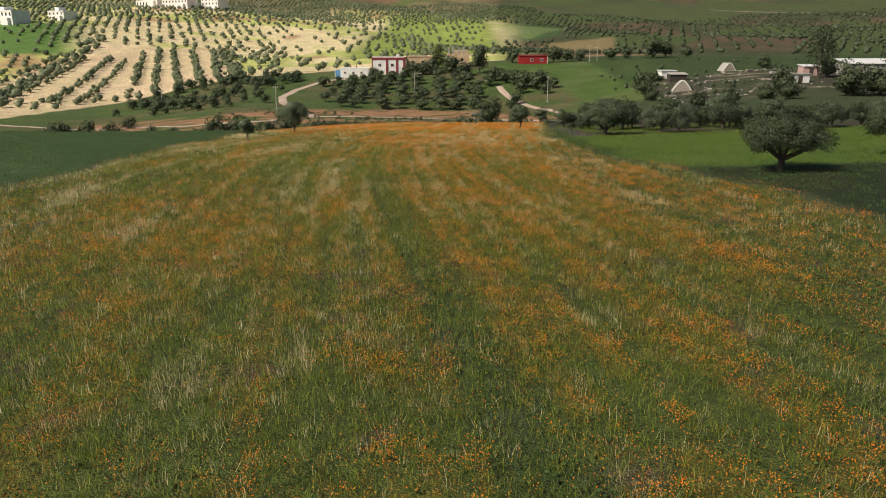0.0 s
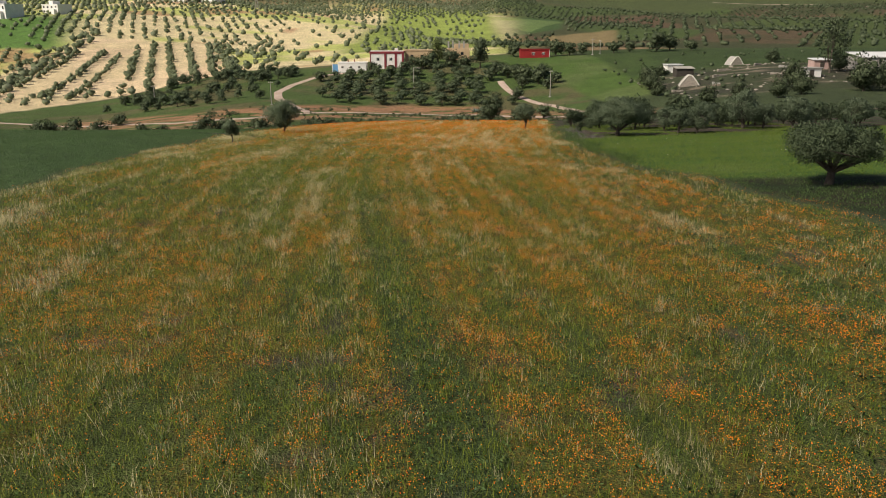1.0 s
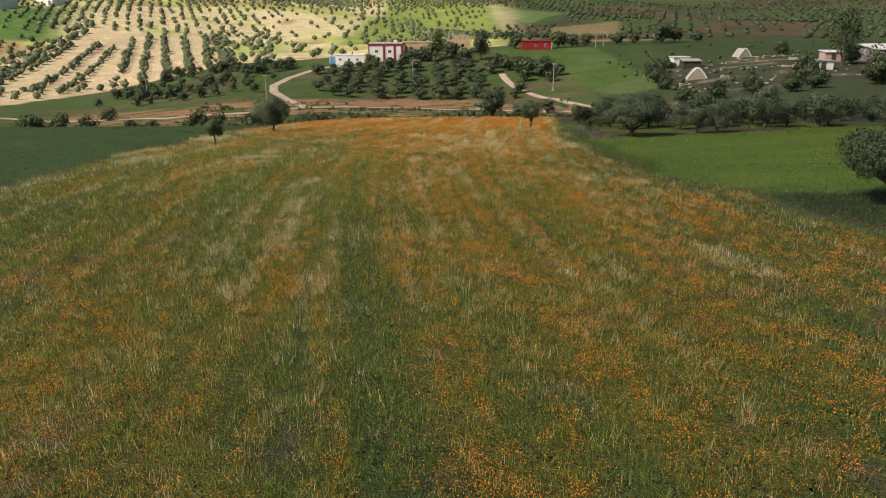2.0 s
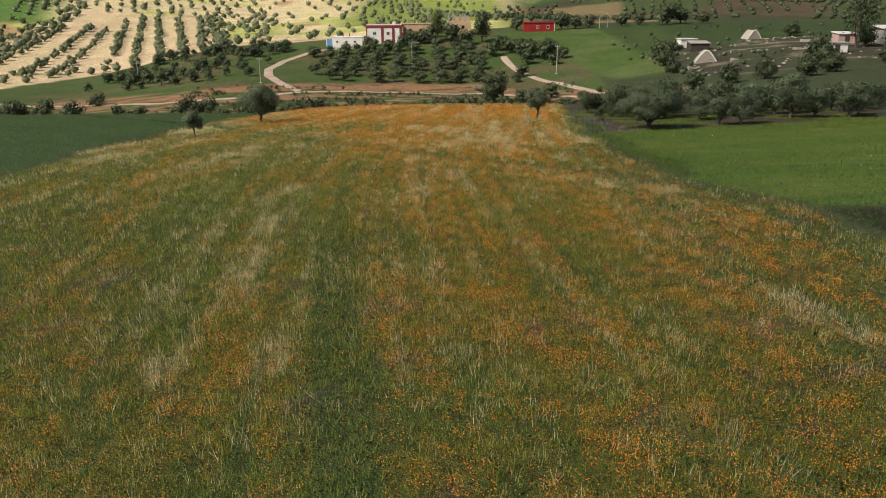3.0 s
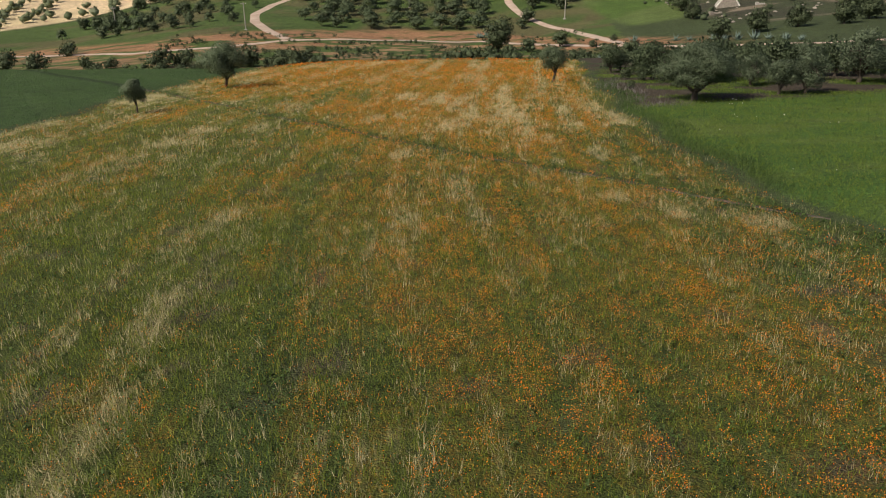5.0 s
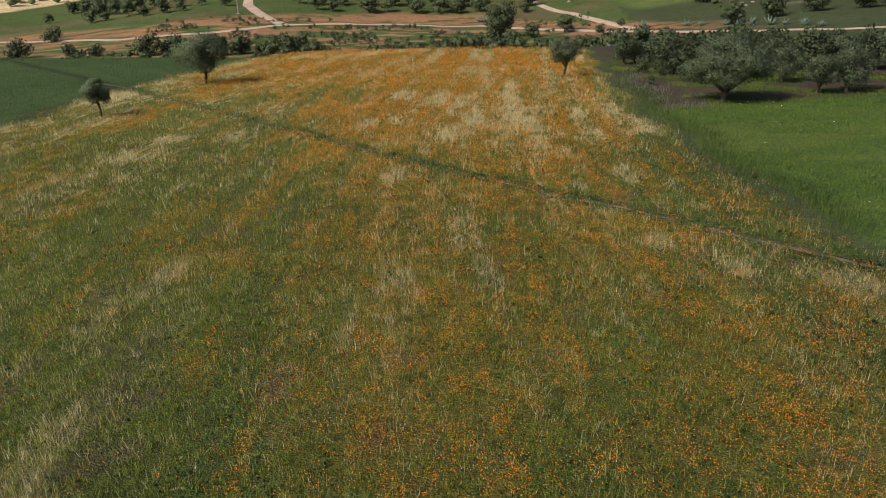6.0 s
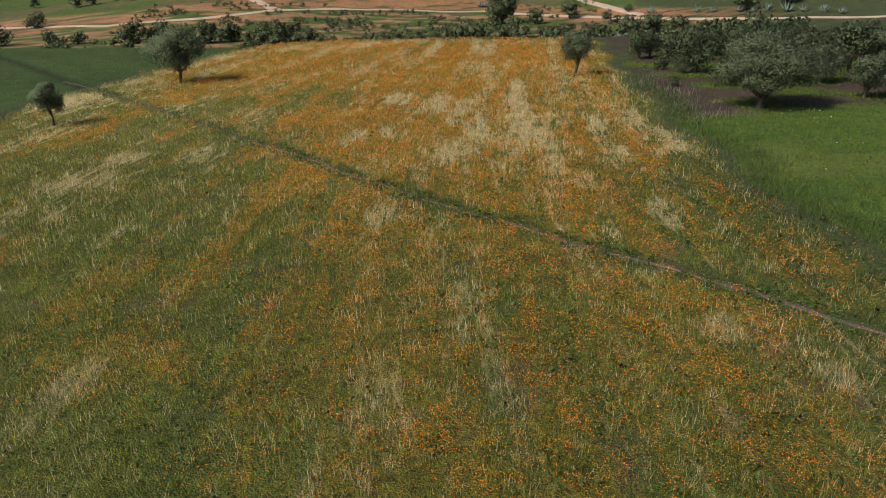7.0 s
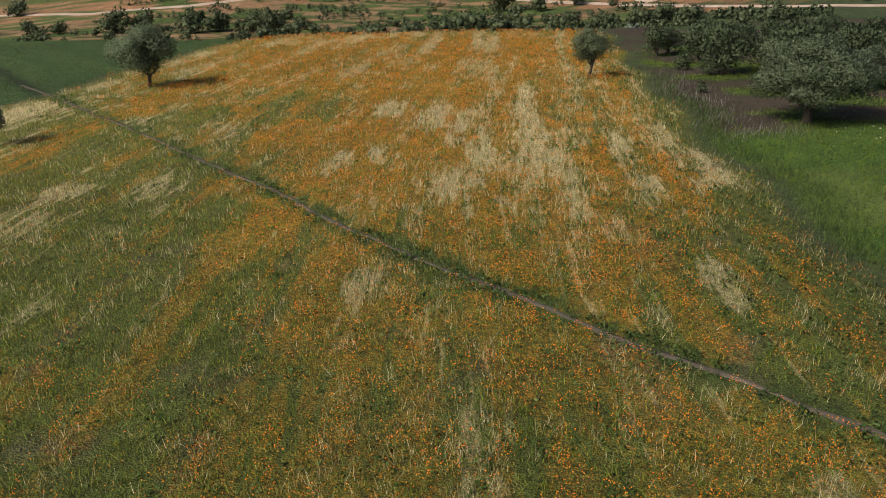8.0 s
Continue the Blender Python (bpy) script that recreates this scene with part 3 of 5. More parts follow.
def lumps(at, radius, rng, flat=0.85):
    """Uneven cores of leaf masses: places, triangles and normals."""
    n = len(at)
    r = radius[:, None, None] * rng.uniform(0.72, 1.2, (n, len(LUMP_V), 1))
    v = at[:, None] + LUMP_V * r * (1, 1, flat)
    f = LUMP_F + np.arange(n)[:, None, None] * len(LUMP_V)
    return v.reshape(-1, 3), f.reshape(-1, 3), np.tile(LUMP_V, (n, 1))


def tree_meshes(name, seed, tall, wide, clear, sprays, leaf, leaf_mat, limbs=6, lobes=16, trunk=0.17, drop=0.25, thin=0.0, low=-0.75, core=0.72, puff=1.0, slim=0.36):
    """A trunk that forks into limbs, and a crown of leaf sprays in lobes about the limb ends."""
    rng = np.random.default_rng(seed)
    r, mid = wide / 2, clear + (tall - clear) * 0.48
    lobe_at, lobe_r = [], []
    for k in range(lobes):
        a = 2 * np.pi * (k * 0.618 + 0.1 * rng.random())
        q = np.sqrt((k + 0.6) / lobes)
        up = rng.uniform(low, 0.95)
        reach = q * np.sqrt(max(0.1, 1 - 0.75 * up * up)) * rng.uniform(0.65, 1.0)
        lobe_at.append((r * 0.8 * reach * np.cos(a), r * 0.8 * reach * np.sin(a), mid + up * (tall - clear) * 0.4))
        lobe_r.append((rng.uniform(0.2, 0.34) * r + 0.12 * (tall - clear)) * puff)
    lobe_at, lobe_r = np.array(lobe_at), np.array(lobe_r)
    high = lobe_at[lobe_at[:, 2] >= mid]
    lean = rng.uniform(-0.12, 0.12, 2) * clear
    fork = np.array((lean[0], lean[1], clear * 0.7))
    paths = [[(0, 0, -0.25, trunk * 1.6), (0, 0, 0.1, trunk * 1.15), (lean[0] * 0.5, lean[1] * 0.5, clear * 0.4, trunk), (*fork, trunk * 0.9)]]
    for k in range(limbs):
        end = high[(k * len(high)) // limbs]
        bend = fork * 0.5 + end * 0.5 + rng.normal(size=3) * 0.08 * wide + (0, 0, 0.05 * tall)
        bend[2] = max(bend[2], fork[2] + 0.16 * tall)
        paths.append([(*fork, trunk * 0.62), (*(fork * 0.6 + bend * 0.4), trunk * 0.5), (*bend, trunk * 0.3), (*(bend * 0.35 + end * 0.65), trunk * 0.1)])
        for _ in range(2):
            tip = high[rng.integers(len(high))]
            if np.linalg.norm(tip - bend) < 0.5 * wide:
                paths.append([(*bend, trunk * 0.26), (*((bend + tip) / 2 + rng.normal(size=3) * 0.1), trunk * 0.16), (*tip, trunk * 0.05)])
    v, f = tubes(paths if sprays > 700 else paths[:6], 7 if sprays > 1900 else 4)
    wood = mesh_of(name + "_trunk", v, f, BARK, True)
    pick = rng.choice(lobes, sprays, p=lobe_r**2 / (lobe_r**2).sum())
    way = rng.normal(size=(sprays, 3))
    way /= np.linalg.norm(way, axis=1, keepdims=True)
    deep = rng.random(sprays) ** 0.45
    places = lobe_at[pick] + way * (lobe_r[pick] * deep)[:, None] * (1.0, 1.0, 0.85)
    keep = (places[:, 2] > clear * (1 - drop)) & (cloudy(places[:, 0] * 1.1 + 9, places[:, 2] * 1.1 + places[:, 1] * 0.7, seed) > thin)
    v, f = leaf_quads(places[keep], way[keep], leaf, rng, slim)
    f = turned(v, f, way[keep])
    soft = np.repeat(way[keep] * 0.9 + (places[keep] - (0, 0, mid)) / r * 0.5 + (0, 0, 0.25) + rng.normal(size=way[keep].shape) * 0.11, 4, 0)
    cv, cf, cn = lumps(lobe_at, lobe_r * core, rng) if core else (np.zeros((0, 3)), np.zeros((0, 3), int), np.zeros((0, 3)))
    f = np.concatenate([f[:, (0, 1, 2)], f[:, (0, 2, 3)], cf + len(v)])
    v, soft = np.concatenate([v, cv]), np.concatenate([soft, cn * 0.8 + (0, 0, 0.2)])
    return wood, mesh_of(name + "_crown", v, f, leaf_mat, normals=soft / np.linalg.norm(soft, axis=1, keepdims=True))


def tree(name, meshes, x, y, size, turn, label, group="", flat=1.0, sink=0.05):
    ob = thing(name, (x, y, float(height(x, y)) - sink), label, "tree", group, turn)
    ob.scale = (size, size, size * flat)
    part("trunk", meshes[0], None, ob)
    part("crown", meshes[1], None, ob)
    return ob


OLIVES = [tree_meshes("olive", 10 + k, 3.9, w, c * 0.7, 6500, 0.165, OLIVE_LEAF, 6, n + 12, 0.16, 0.25, 0.0, -0.85, 0, 0.62, 0.25) for k, (w, c, n) in enumerate(((4.6, 1.1, 17), (5.2, 1.0, 22), (4.4, 0.9, 19)))]
SMALL_OLIVES = [tree_meshes("young_olive", 30 + k, 3.5, w, c, 10000, 0.12, OLIVE_LEAF, 5, 26, 0.10, 0.1, 0.0, -0.75, 0, 0.72, 0.26) for k, (w, c) in enumerate(((4.2, 1.15), (3.2, 1.2), (2.7, 1.0)))]
PLUMP_OLIVE = tree_meshes("plump_olive", 47, 3.5, 4.3, 1.0, 15000, 0.13, OLIVE_LEAF, 6, 30, 0.11, 0.1, 0.0, -0.7, 0, 0.75, 0.25)
WIDE_OLIVE = tree_meshes("wide_olive", 51, 3.6, 7.6, 1.15, 30000, 0.135, SHADED_OLIVE_LEAF, 9, 60, 0.24, 0.05, 0.0, -0.45, 0, 0.55, 0.25)
BIG_OLIVE = tree_meshes("big_olive", 52, 5.4, 7.6, 1.1, 46000, 0.13, OLIVE_LEAF, 8, 64, 0.24, 0.25, 0.0, -0.55, 0, 0.52, 0.25)
GROVE_OLIVES = [tree_meshes("grove_olive", 55 + k, 4.0, w, 0.5, 2400, 0.27, SHADED_OLIVE_LEAF, 4, 22, 0.16, 0.25, 0.0, -0.85, 0, 0.75, 0.3) for k, w in enumerate((4.8, 5.4, 4.6))]
MID_OLIVES = [tree_meshes("mid_olive", 60 + k, 3.6, w, 0.35, 700, 0.30, SHADED_OLIVE_LEAF, 4, 10, 0.14, 0.4, 0.0, -0.6, 0.5, 1.15) for k, w in enumerate((4.4, 5.0, 4.0))]
MID_DARK = [tree_meshes("mid_dark", 70 + k, 3.9, w, 0.25, 1000, 0.30, DARK_LEAF, 4, 17, 0.16, 0.3, 0.0, -0.7, 0.52, 1.05) for k, w in enumerate((4.6, 5.4))]
FAR_OLIVES = [tree_meshes("far_olive", 80 + k, 4.0, w, 0.3, 200, 0.42, FAR_LEAF, 3, 7, 0.2, 0.5, 0.0, -0.5, 0.85, 1.25) for k, w in enumerate((4.8, 5.4))]
BUSHES = [tree_meshes("bush", 90 + k, 2.2, 3.2, 0.15, 900, 0.25, DARK_LEAF, 4, 11, 0.06, 0.25, 0.0, -0.75, 0.45) for k in range(2)]

tree("olive_tree", PLUMP_OLIVE, -20.8, 105.6, 1.2, 20, "grey-green olive tree with a single trunk among orange flowers")
tree("olive_tree", SMALL_OLIVES[2], -23.2, 89.5, 0.76, 100, "small thin olive tree by the wheat edge")
tree("olive_tree", SMALL_OLIVES[1], 10.7, 105.8, 1.0, 200, "young upright olive tree with a forked trunk")
tree("olive_tree", WIDE_OLIVE, 22.8, 50.4, 1.0, 180, "broad spreading olive tree on dark weedy ground")
tree("olive_tree", WIDE_OLIVE, 35.6, 57.5, 1.0, 130, "broad olive tree beside the green meadow")
# the grove past the meadow
tree("olive_tree", BIG_OLIVE, 19.4, 90.4, 1.0, 40, "large silvery olive tree with a dense low crown", "grove olives", 0.8)
rng = np.random.default_rng(5)
grove = [(26.8, 92.6, 0.82), (29.2, 93.2, 0.95), (21.8, 114, 0.9), (18.9, 118, 0.8), (19.4, 106, 0.4), (24.5, 103, 1.1), (31.0, 103, 1.0), (36.8, 99.5, 1.35), (42.5, 98.5, 1.2), (48.5, 95.5, 1.1), (55, 94, 1.1)]
grove += [(21.5 + 2.9 * k + rng.uniform(-1, 1), 100.5 + 7.5 * (k % 2) + rng.uniform(-1.5, 1.5), rng.uniform(0.8, 1.0)) for k in range(14)]
for k in range(40):
    grove.append((21.5 + (k % 10) * 5.2 + rng.uniform(-1.6, 1.6), 107 + (k // 10) * 6.2 + rng.uniform(-1.6, 1.6), rng.uniform(0.78, 1.02) * (1 - 0.1 * (k // 10))))
for k, (x, y, s) in enumerate(grove):
    tree("olive_tree", OLIVES[k % 3] if y < 102 else GROVE_OLIVES[k % 3], x, y, s * 0.9, rng.uniform(0, 360), "silvery olive tree in the dense dark grove", "grove olives", rng.uniform(0.9, 1.1))
# bushes and trees of the gully
for k in range(36):
    x = rng.uniform(-52, 38)
    y = rng.uniform(160, 206)
    tree("gully_bush", BUSHES[k % 2] if k % 3 else MID_DARK[k % 2], x, y, rng.uniform(0.45, 1.0) * (0.8 if k % 3 else 0.75), rng.uniform(0, 360), "dark evergreen bush in the gully behind the field", "gully bushes")
for x, y, s in ((-97, 192, 1.9), (-90, 190, 2.0), (-84, 191, 1.7), (-104, 200, 1.8), (-92, 222, 1.6), (-72, 188, 1.3), (-68, 190, 1.0), (-57, 188, 1.9), (-53, 190, 1.7), (-43, 186, 1.6), (-39, 188, 1.7), (-33, 187, 1.6), (-29, 185, 1.8), (-24, 188, 1.1)):
    tree("roadside_bush", BUSHES[0], x, y, s, rng.uniform(0, 360), "dark round bush on the bank by the road", "roadside bushes")
# tall dark bushes close behind the end of the field
for x, y, s in ((-24, 158, 0.9), (-21, 161, 1.1), (-8.5, 158, 0.9), (-4, 160, 1.0), (1.5, 158, 1.2), (5, 160, 1.35), (8, 158, 1.25), (11.5, 161, 1.0), (17, 163, 0.9), (22, 160, 0.9), (27.5, 158, 1.0), (31, 160, 1.1), (34, 157, 1.0), (24.5, 166, 0.9)):
    tree("gully_bush", MID_DARK[int(abs(x)) % 2], x, y, s * (0.82 if x > -9 else 0.68), rng.uniform(0, 360), "tall dark evergreen bush behind the flower field", "gully bushes")
tree("carob_tree", tree_meshes("carob", 120, 8.0, 8.0, 0.6, 3600, 0.42, DARK_LEAF, 7, 20, 0.28, 0.25, 0.0, -0.75, 0.4), 12.7, 208, 0.95, 0, "dense dark carob tree beside the road")
tree("tall_dark_tree", tree_meshes("tall_dark", 121, 12.5, 7.0, 1.5, 3600, 0.45, DARK_LEAF, 6, 18, 0.3, 0.25, 0.0, -0.75, 0.4), 15.0, 316, 1.0, 0, "tall dark evergreen tree near the ruined house")
tree("tall_dark_tree", tree_meshes("poplar", 122, 11.0, 5.5, 1.0, 2600, 0.42, LIGHT_LEAF, 5, 14, 0.25, 0.25, 0.0, -0.75, 0), -2.0, 322, 1.0, 0, "tall yellow-green tree beside the tan house")
tree("tall_dark_tree", MID_DARK[1], 3.5, 318, 1.8, 0, "dark round tree beside the tan house")
tree("tall_dark_tree", MID_DARK[0], 8.5, 312, 1.5, 0, "dark round tree beside the tan house")
# orchard below the house
for k in range(70):
    x, y = -48 + (k % 10) * 6.6 + rng.uniform(-1.8, 1.8), 256 + (k // 10) * 8.2 + rng.uniform(-2, 2)
    if x < -41 and y < 300 or 17 < x < 26:
        continue
    tree("orchard_olive", MID_OLIVES[k % 3] if k % 4 else MID_DARK[k % 2], x, y, rng.uniform(1.0, 1.4), rng.uniform(0, 360), "dark olive tree on the green slope below the house", "house orchard", 0.82)
for x, y, s in ((-36, 311, 0.8), (-32, 311, 0.7), (-28, 315, 1.1), (-25.5, 309, 1.0), (-20.5, 309, 0.9), (-15, 313, 1.0), (-11, 316, 1.3), (-8, 315, 1.3), (-5, 317, 1.6)):
    tree("house_tree", MID_DARK[int(abs(x)) % 2], x, y, s, rng.uniform(0, 360), "dark round olive tree close before the white house", "house front trees")
for x, y, s in ((30, 284, 1.7), (34, 280, 1.6), (37, 287, 1.4), (28, 275, 1.2), (40, 278, 1.1), (27, 290, 1.4), (36, 270, 1.0), (50, 350, 1.9), (56, 350, 1.5), (62, 352, 1.2), (76, 352, 1.4), (84, 356, 1.3), (95, 352, 2.2), (102, 356, 1.8), (110, 350, 1.3), (32, 356, 1.6)):
    tree("field_tree", MID_DARK[int(x) % 2], x, y, s, rng.uniform(0, 360), "dark tree at the edge of the grass field", "field edge trees")
# trees of the slope under the sunlit orchard
for k in range(110):
    x, y = rng.uniform(-118, -60), rng.uniform(252, 336)
    if y < 262 and x < -100 or cloudy(x / 22, y / 22, 7) < 0.42:
        continue
    tree("slope_olive", MID_DARK[k % 2] if k % 3 == 0 else MID_OLIVES[k % 3], x, y, rng.uniform(0.65, 1.1), rng.uniform(0, 360), "dark olive tree on the shaded green slope", "slope olives")
# planted rows of the sunlit orchard: head and foot of each row
ROWS_OF_OLIVES = ((-204, 442, -189, 336), (-190, 443, -165, 320), (-179, 436, -153, 325), (-180, 469, -140, 344), (-172, 471, -125, 331), (-168, 484, -120, 348), (-154, 478, -108, 343), (-143, 482, -101, 346), (-118, 425, -90, 339), (-222, 452, -214, 350))
for k, (x0, y0, x1, y1) in enumerate(ROWS_OF_OLIVES):
    for s in np.linspace(0, 1, int(math.hypot(x1 - x0, y1 - y0) / 7.2)):
        if rng.random() < 0.93:
            tree("orchard_olive", FAR_OLIVES[int(rng.integers(2))], x0 + (x1 - x0) * s + rng.uniform(-0.8, 0.8), y0 + (y1 - y0) * s, rng.uniform(0.65, 1.0), rng.uniform(0, 360), "olive tree in a planted row on sunlit earth", "planted orchard rows")
# farm trees
FARM_TREE = tree_meshes("farm_tree", 130, 8.5, 9.0, 0.5, 2600, 0.5, DARK_LEAF, 6, 18, 0.3, 0.25, 0.0, -0.75, 0.4)
PINE = tree_meshes("pine", 131, 16, 8.0, 2.0, 2200, 0.5, DARK_LEAF, 7, 26, 0.3, 0.2, 0.36, -0.75, 0)
for x, y, s in ((92, 208, 0.85), (104, 196, 1.0), (113, 198, 1.1), (122, 196, 1.0), (128, 206, 0.9), (117, 210, 0.8), (140, 210, 1.0), (108, 204, 0.7), (134, 200, 1.2), (146, 198, 1.1), (62, 236, 0.75), (64, 246, 0.8), (72, 262, 0.5), (60, 220, 0.5), (86, 190, 0.7), (78, 184, 0.6), (70, 186, 0.6), (118, 236, 0.7), (62, 186, 0.6), (54, 184, 0.5), (112, 270, 0.6)):
    tree("farm_tree", FARM_TREE, x, y, s, rng.uniform(0, 360), "dark full tree by the farmyard", "farmyard trees", rng.uniform(0.85, 1.1))
for x, y, s in ((113, 232, 1.0), (131, 222, 1.15), (140, 228, 1.0)):
    tree("pine_tree", PINE, x, y, s, rng.uniform(0, 360), "tall dark pine tree beside the farm sheds", "farm pines")


# ---- far olive groves ----
def far_wood(name, spots, sizes, label, seed, mat=FAR_LEAF, sprays=8, core=0.38):
    """Many far trees: each a few uneven leaf masses and some sprays."""
    rng = np.random.default_rng(seed)
    base = np.concatenate([spots, height(spots[:, 0], spots[:, 1])[:, None]], 1)
    v, f, n = lumps(base + (0, 0, 0.3) * sizes[:, None], sizes * core, rng, 0.75)
    way = rng.normal(size=(len(base), sprays, 3)) + (0, -0.2, 0.3)
    way /= np.linalg.norm(way, axis=2, keepdims=True)
    at = base[:, None] + (way * (0.34, 0.34, 0.24) * rng.uniform(0.5, 1.0, (len(base), sprays, 1)) + (0, 0, 0.34)) * sizes[:, None, None]
    way = way.reshape(-1, 3)
    lv, lf = leaf_quads(at.reshape(-1, 3), way, np.repeat(sizes, sprays) * (0.24 if sprays < 10 else 0.19), rng, 0.45)
    lf = turned(lv, lf, way)
    f = np.concatenate([f, lf[:, (0, 1, 2)] + len(v), lf[:, (0, 2, 3)] + len(v)])
    v, n = np.concatenate([v, lv]), np.concatenate([n, np.repeat(way, 4, 0)]) * 0.8 + (0, 0, 0.2)
    return tagged(new(name, mesh_of(name, v, f, mat, normals=n / np.linalg.norm(n, axis=1, keepdims=True))), label, "trees", kind="stuff")


def planted(spacing, turn, rng, x0, x1, y0, y1):
    """Spots on a slightly uneven planting grid."""
    r = max(x1 - x0, y1 - y0)
    i, j = np.meshgrid(np.arange(-r, r, spacing * 0.8), np.arange(-r, r, spacing * 1.25))
    p = np.stack([i.ravel(), j.ravel()], 1) + rng.normal(size=(i.size, 2)) * spacing * 0.06
    c, q = math.cos(turn), math.sin(turn)
    p = p @ np.array(((c, q), (-q, c))) + ((x0 + x1) / 2, (y0 + y1) / 2)
    return p[(p[:, 0] > x0) & (p[:, 0] < x1) & (p[:, 1] > y0) & (p[:, 1] < y1)]


rng = np.random.default_rng(17)
plots = lambda p: value_noise(p[:, 0] / 110, p[:, 1] / 150, 71)
radial = planted(8.6, 1.28, rng, 120, 380, 470, 830)
radial = radial[(radial[:, 0] / radial[:, 1] > 0.26) & (radial[:, 0] / radial[:, 1] < 0.45)]
one, two = planted(9.0, 0.35, rng, -560, 900, 300, 1500), planted(9.0, -0.5, rng, -560, 900, 300, 1500)
c = np.concatenate([one[plots(one) < 0.5], two[plots(two) >= 0.5]])
c = np.concatenate([c[(c[:, 1] > 830) | (c[:, 0] < 0.26 * c[:, 1]) | (c[:, 0] > 0.45 * c[:, 1])], radial])
u = c[:, 0] / c[:, 1]
line = np.interp(c[:, 0], (-400, -190, -166, -152, -88, 0, 40), (240, 245, 262, 302, 345, 372, 390))
thick = np.where(cloudy(c[:, 0] / 70, c[:, 1] / 90, 3) > 0.44, 0.95, 0.6) * np.where(u > 0.06, 0.8, 1.0) * np.where((u > -0.2) & (u < 0.06) & (c[:, 1] < 820), 0.5, 1.0)
in_rows = (c[:, 0] > -228) & (c[:, 0] + 0.32 * (c[:, 1] - 340) < -84) & (c[:, 1] < 492) & (c[:, 1] > 330)
bare = (c[:, 0] > 10) & (c[:, 1] < 420) | (u < -0.52) & (c[:, 1] > 455) & (c[:, 1] < 580) & (rng.random(len(c)) < 0.7) | (c[:, 0] > 130) & (c[:, 1] - 0.15 * c[:, 0] > 980) & (c[:, 1] - 0.15 * c[:, 0] < 1250)
bare = bare | (u > 0.055) & (u < 0.155) & (c[:, 1] > 672) & (c[:, 1] < 850) | (u > 0.14) & (u < 0.22) & (c[:, 1] > 540) & (c[:, 1] < 660)
keep = (np.abs(u) < 0.66) & (c[:, 1] < 1250) & (c[:, 1] > line + 4) & ~in_rows & ~bare & (rng.random(len(c)) < thick)
c = c[keep]
# same groves: lighter leaf on sunlit hills, darker leaf in place of cloud shade
cloud_shaded = c[:, 0] / c[:, 1] > 0.07
far_wood("far_olive_groves", c[~cloud_shaded], rng.uniform(3.4, 5.8, (~cloud_shaded).sum()), "silvery olive groves dotted over the sunlit hills", 18)
far_wood("far_shaded_groves", c[cloud_shaded], rng.uniform(3.2, 5.2, cloud_shaded.sum()), "olive groves in rows over the shaded far hills", 20, DARK_LEAF)
hedge = np.interp(np.linspace(0, 1, 90), (0, 0.3, 0.55, 0.75, 1), (-192, -198, -206, -212, -222))
hedge = np.stack([hedge + rng.normal(0, 2.5, 90), np.interp(np.linspace(0, 1, 90), (0, 0.3, 0.55, 0.75, 1), (322, 352, 392, 440, 505)) + rng.normal(0, 3, 90)], 1)
far_wood("orchard_hedge", hedge, rng.uniform(3.0, 6.5, 90), "overgrown hedge of olive and scrub beside the sunlit orchard", 24)
y = np.stack([rng.uniform(58, 165, 300), rng.uniform(200, 330, 300)], 1)
y = y[cloudy(y[:, 0] / 12, y[:, 1] / 10, 67) > 0.5]
r = np.stack([rng.uniform(62, 150, 420), rng.uniform(206, 268, 420)], 1)
r = r[cloudy(r[:, 0] / 9, r[:, 1] / 7, 69) > 0.5]
v, f, n = lumps(np.concatenate([r, height(r[:, 0], r[:, 1])[:, None]], 1), rng.uniform(0.15, 0.7, len(r)), rng, 0.6)
tagged(new("farmyard_rubble", mesh_of("farmyard_rubble", v, f, STONE)), "scattered stones and rubble over the farmyard", "stones", kind="stuff")
far_wood("farmyard_scrub", y, rng.uniform(0.6, 2.4, len(y)), "dark scrub and heaps about the farmyard", 22, DARK_LEAF)
# the scrub line down the draw beside the planted orchard
s = rng.random(60)
c = np.stack([-90 - 50 * s + rng.normal(0, 3, 60), 340 + 160 * s + rng.normal(0, 4, 60)], 1)
far_wood("draw_scrub", c, rng.uniform(2.5, 5.0, 60), "dark scrub along the draw beside the orchard", 19)
for x, y, s in ((24.8, 257, 1.1), (22.0, 249, 0.8), (17.5, 293, 1.3), (24.5, 296, 1.4), (20.5, 301, 1.5), (28, 299, 1.2), (26.5, 206, 1.0), (19, 203, 0.8)):
    tree("roadside_bush", MID_DARK[int(x) % 2], x, y, s, rng.uniform(0, 360), "dark round bush on the bank by the road", "roadside bushes")
for x, y, s in ((16.6, 99, 0.3), (18.4, 109, 0.4), (19.5, 112.5, 0.45), (20.6, 99, 0.35)):
    tree("edge_bush", BUSHES[int(y) % 2], x, y, s, rng.uniform(0, 360), "low green bush at the edge of the grove", "grove edge bushes")
# low scrub of the gully and its banks
c = np.stack([rng.uniform(-70, 50, 2800), 152 + 84 * rng.random(2800) ** 1.6], 1)
c = c[(cloudy(c[:, 0] / 9, c[:, 1] / 5, 61) > 0.54) & (np.abs(c[:, 1] - np.interp(c[:, 0], (-73, -53, -39, -27, -11, 11, 25, 47), (213, 217, 228, 233, 238, 233, 213, 179))) > 3) & ((c[:, 0] < 36) | (c[:, 1] < 178)) & ((c[:, 0] > -24) | (c[:, 1] > 174))]
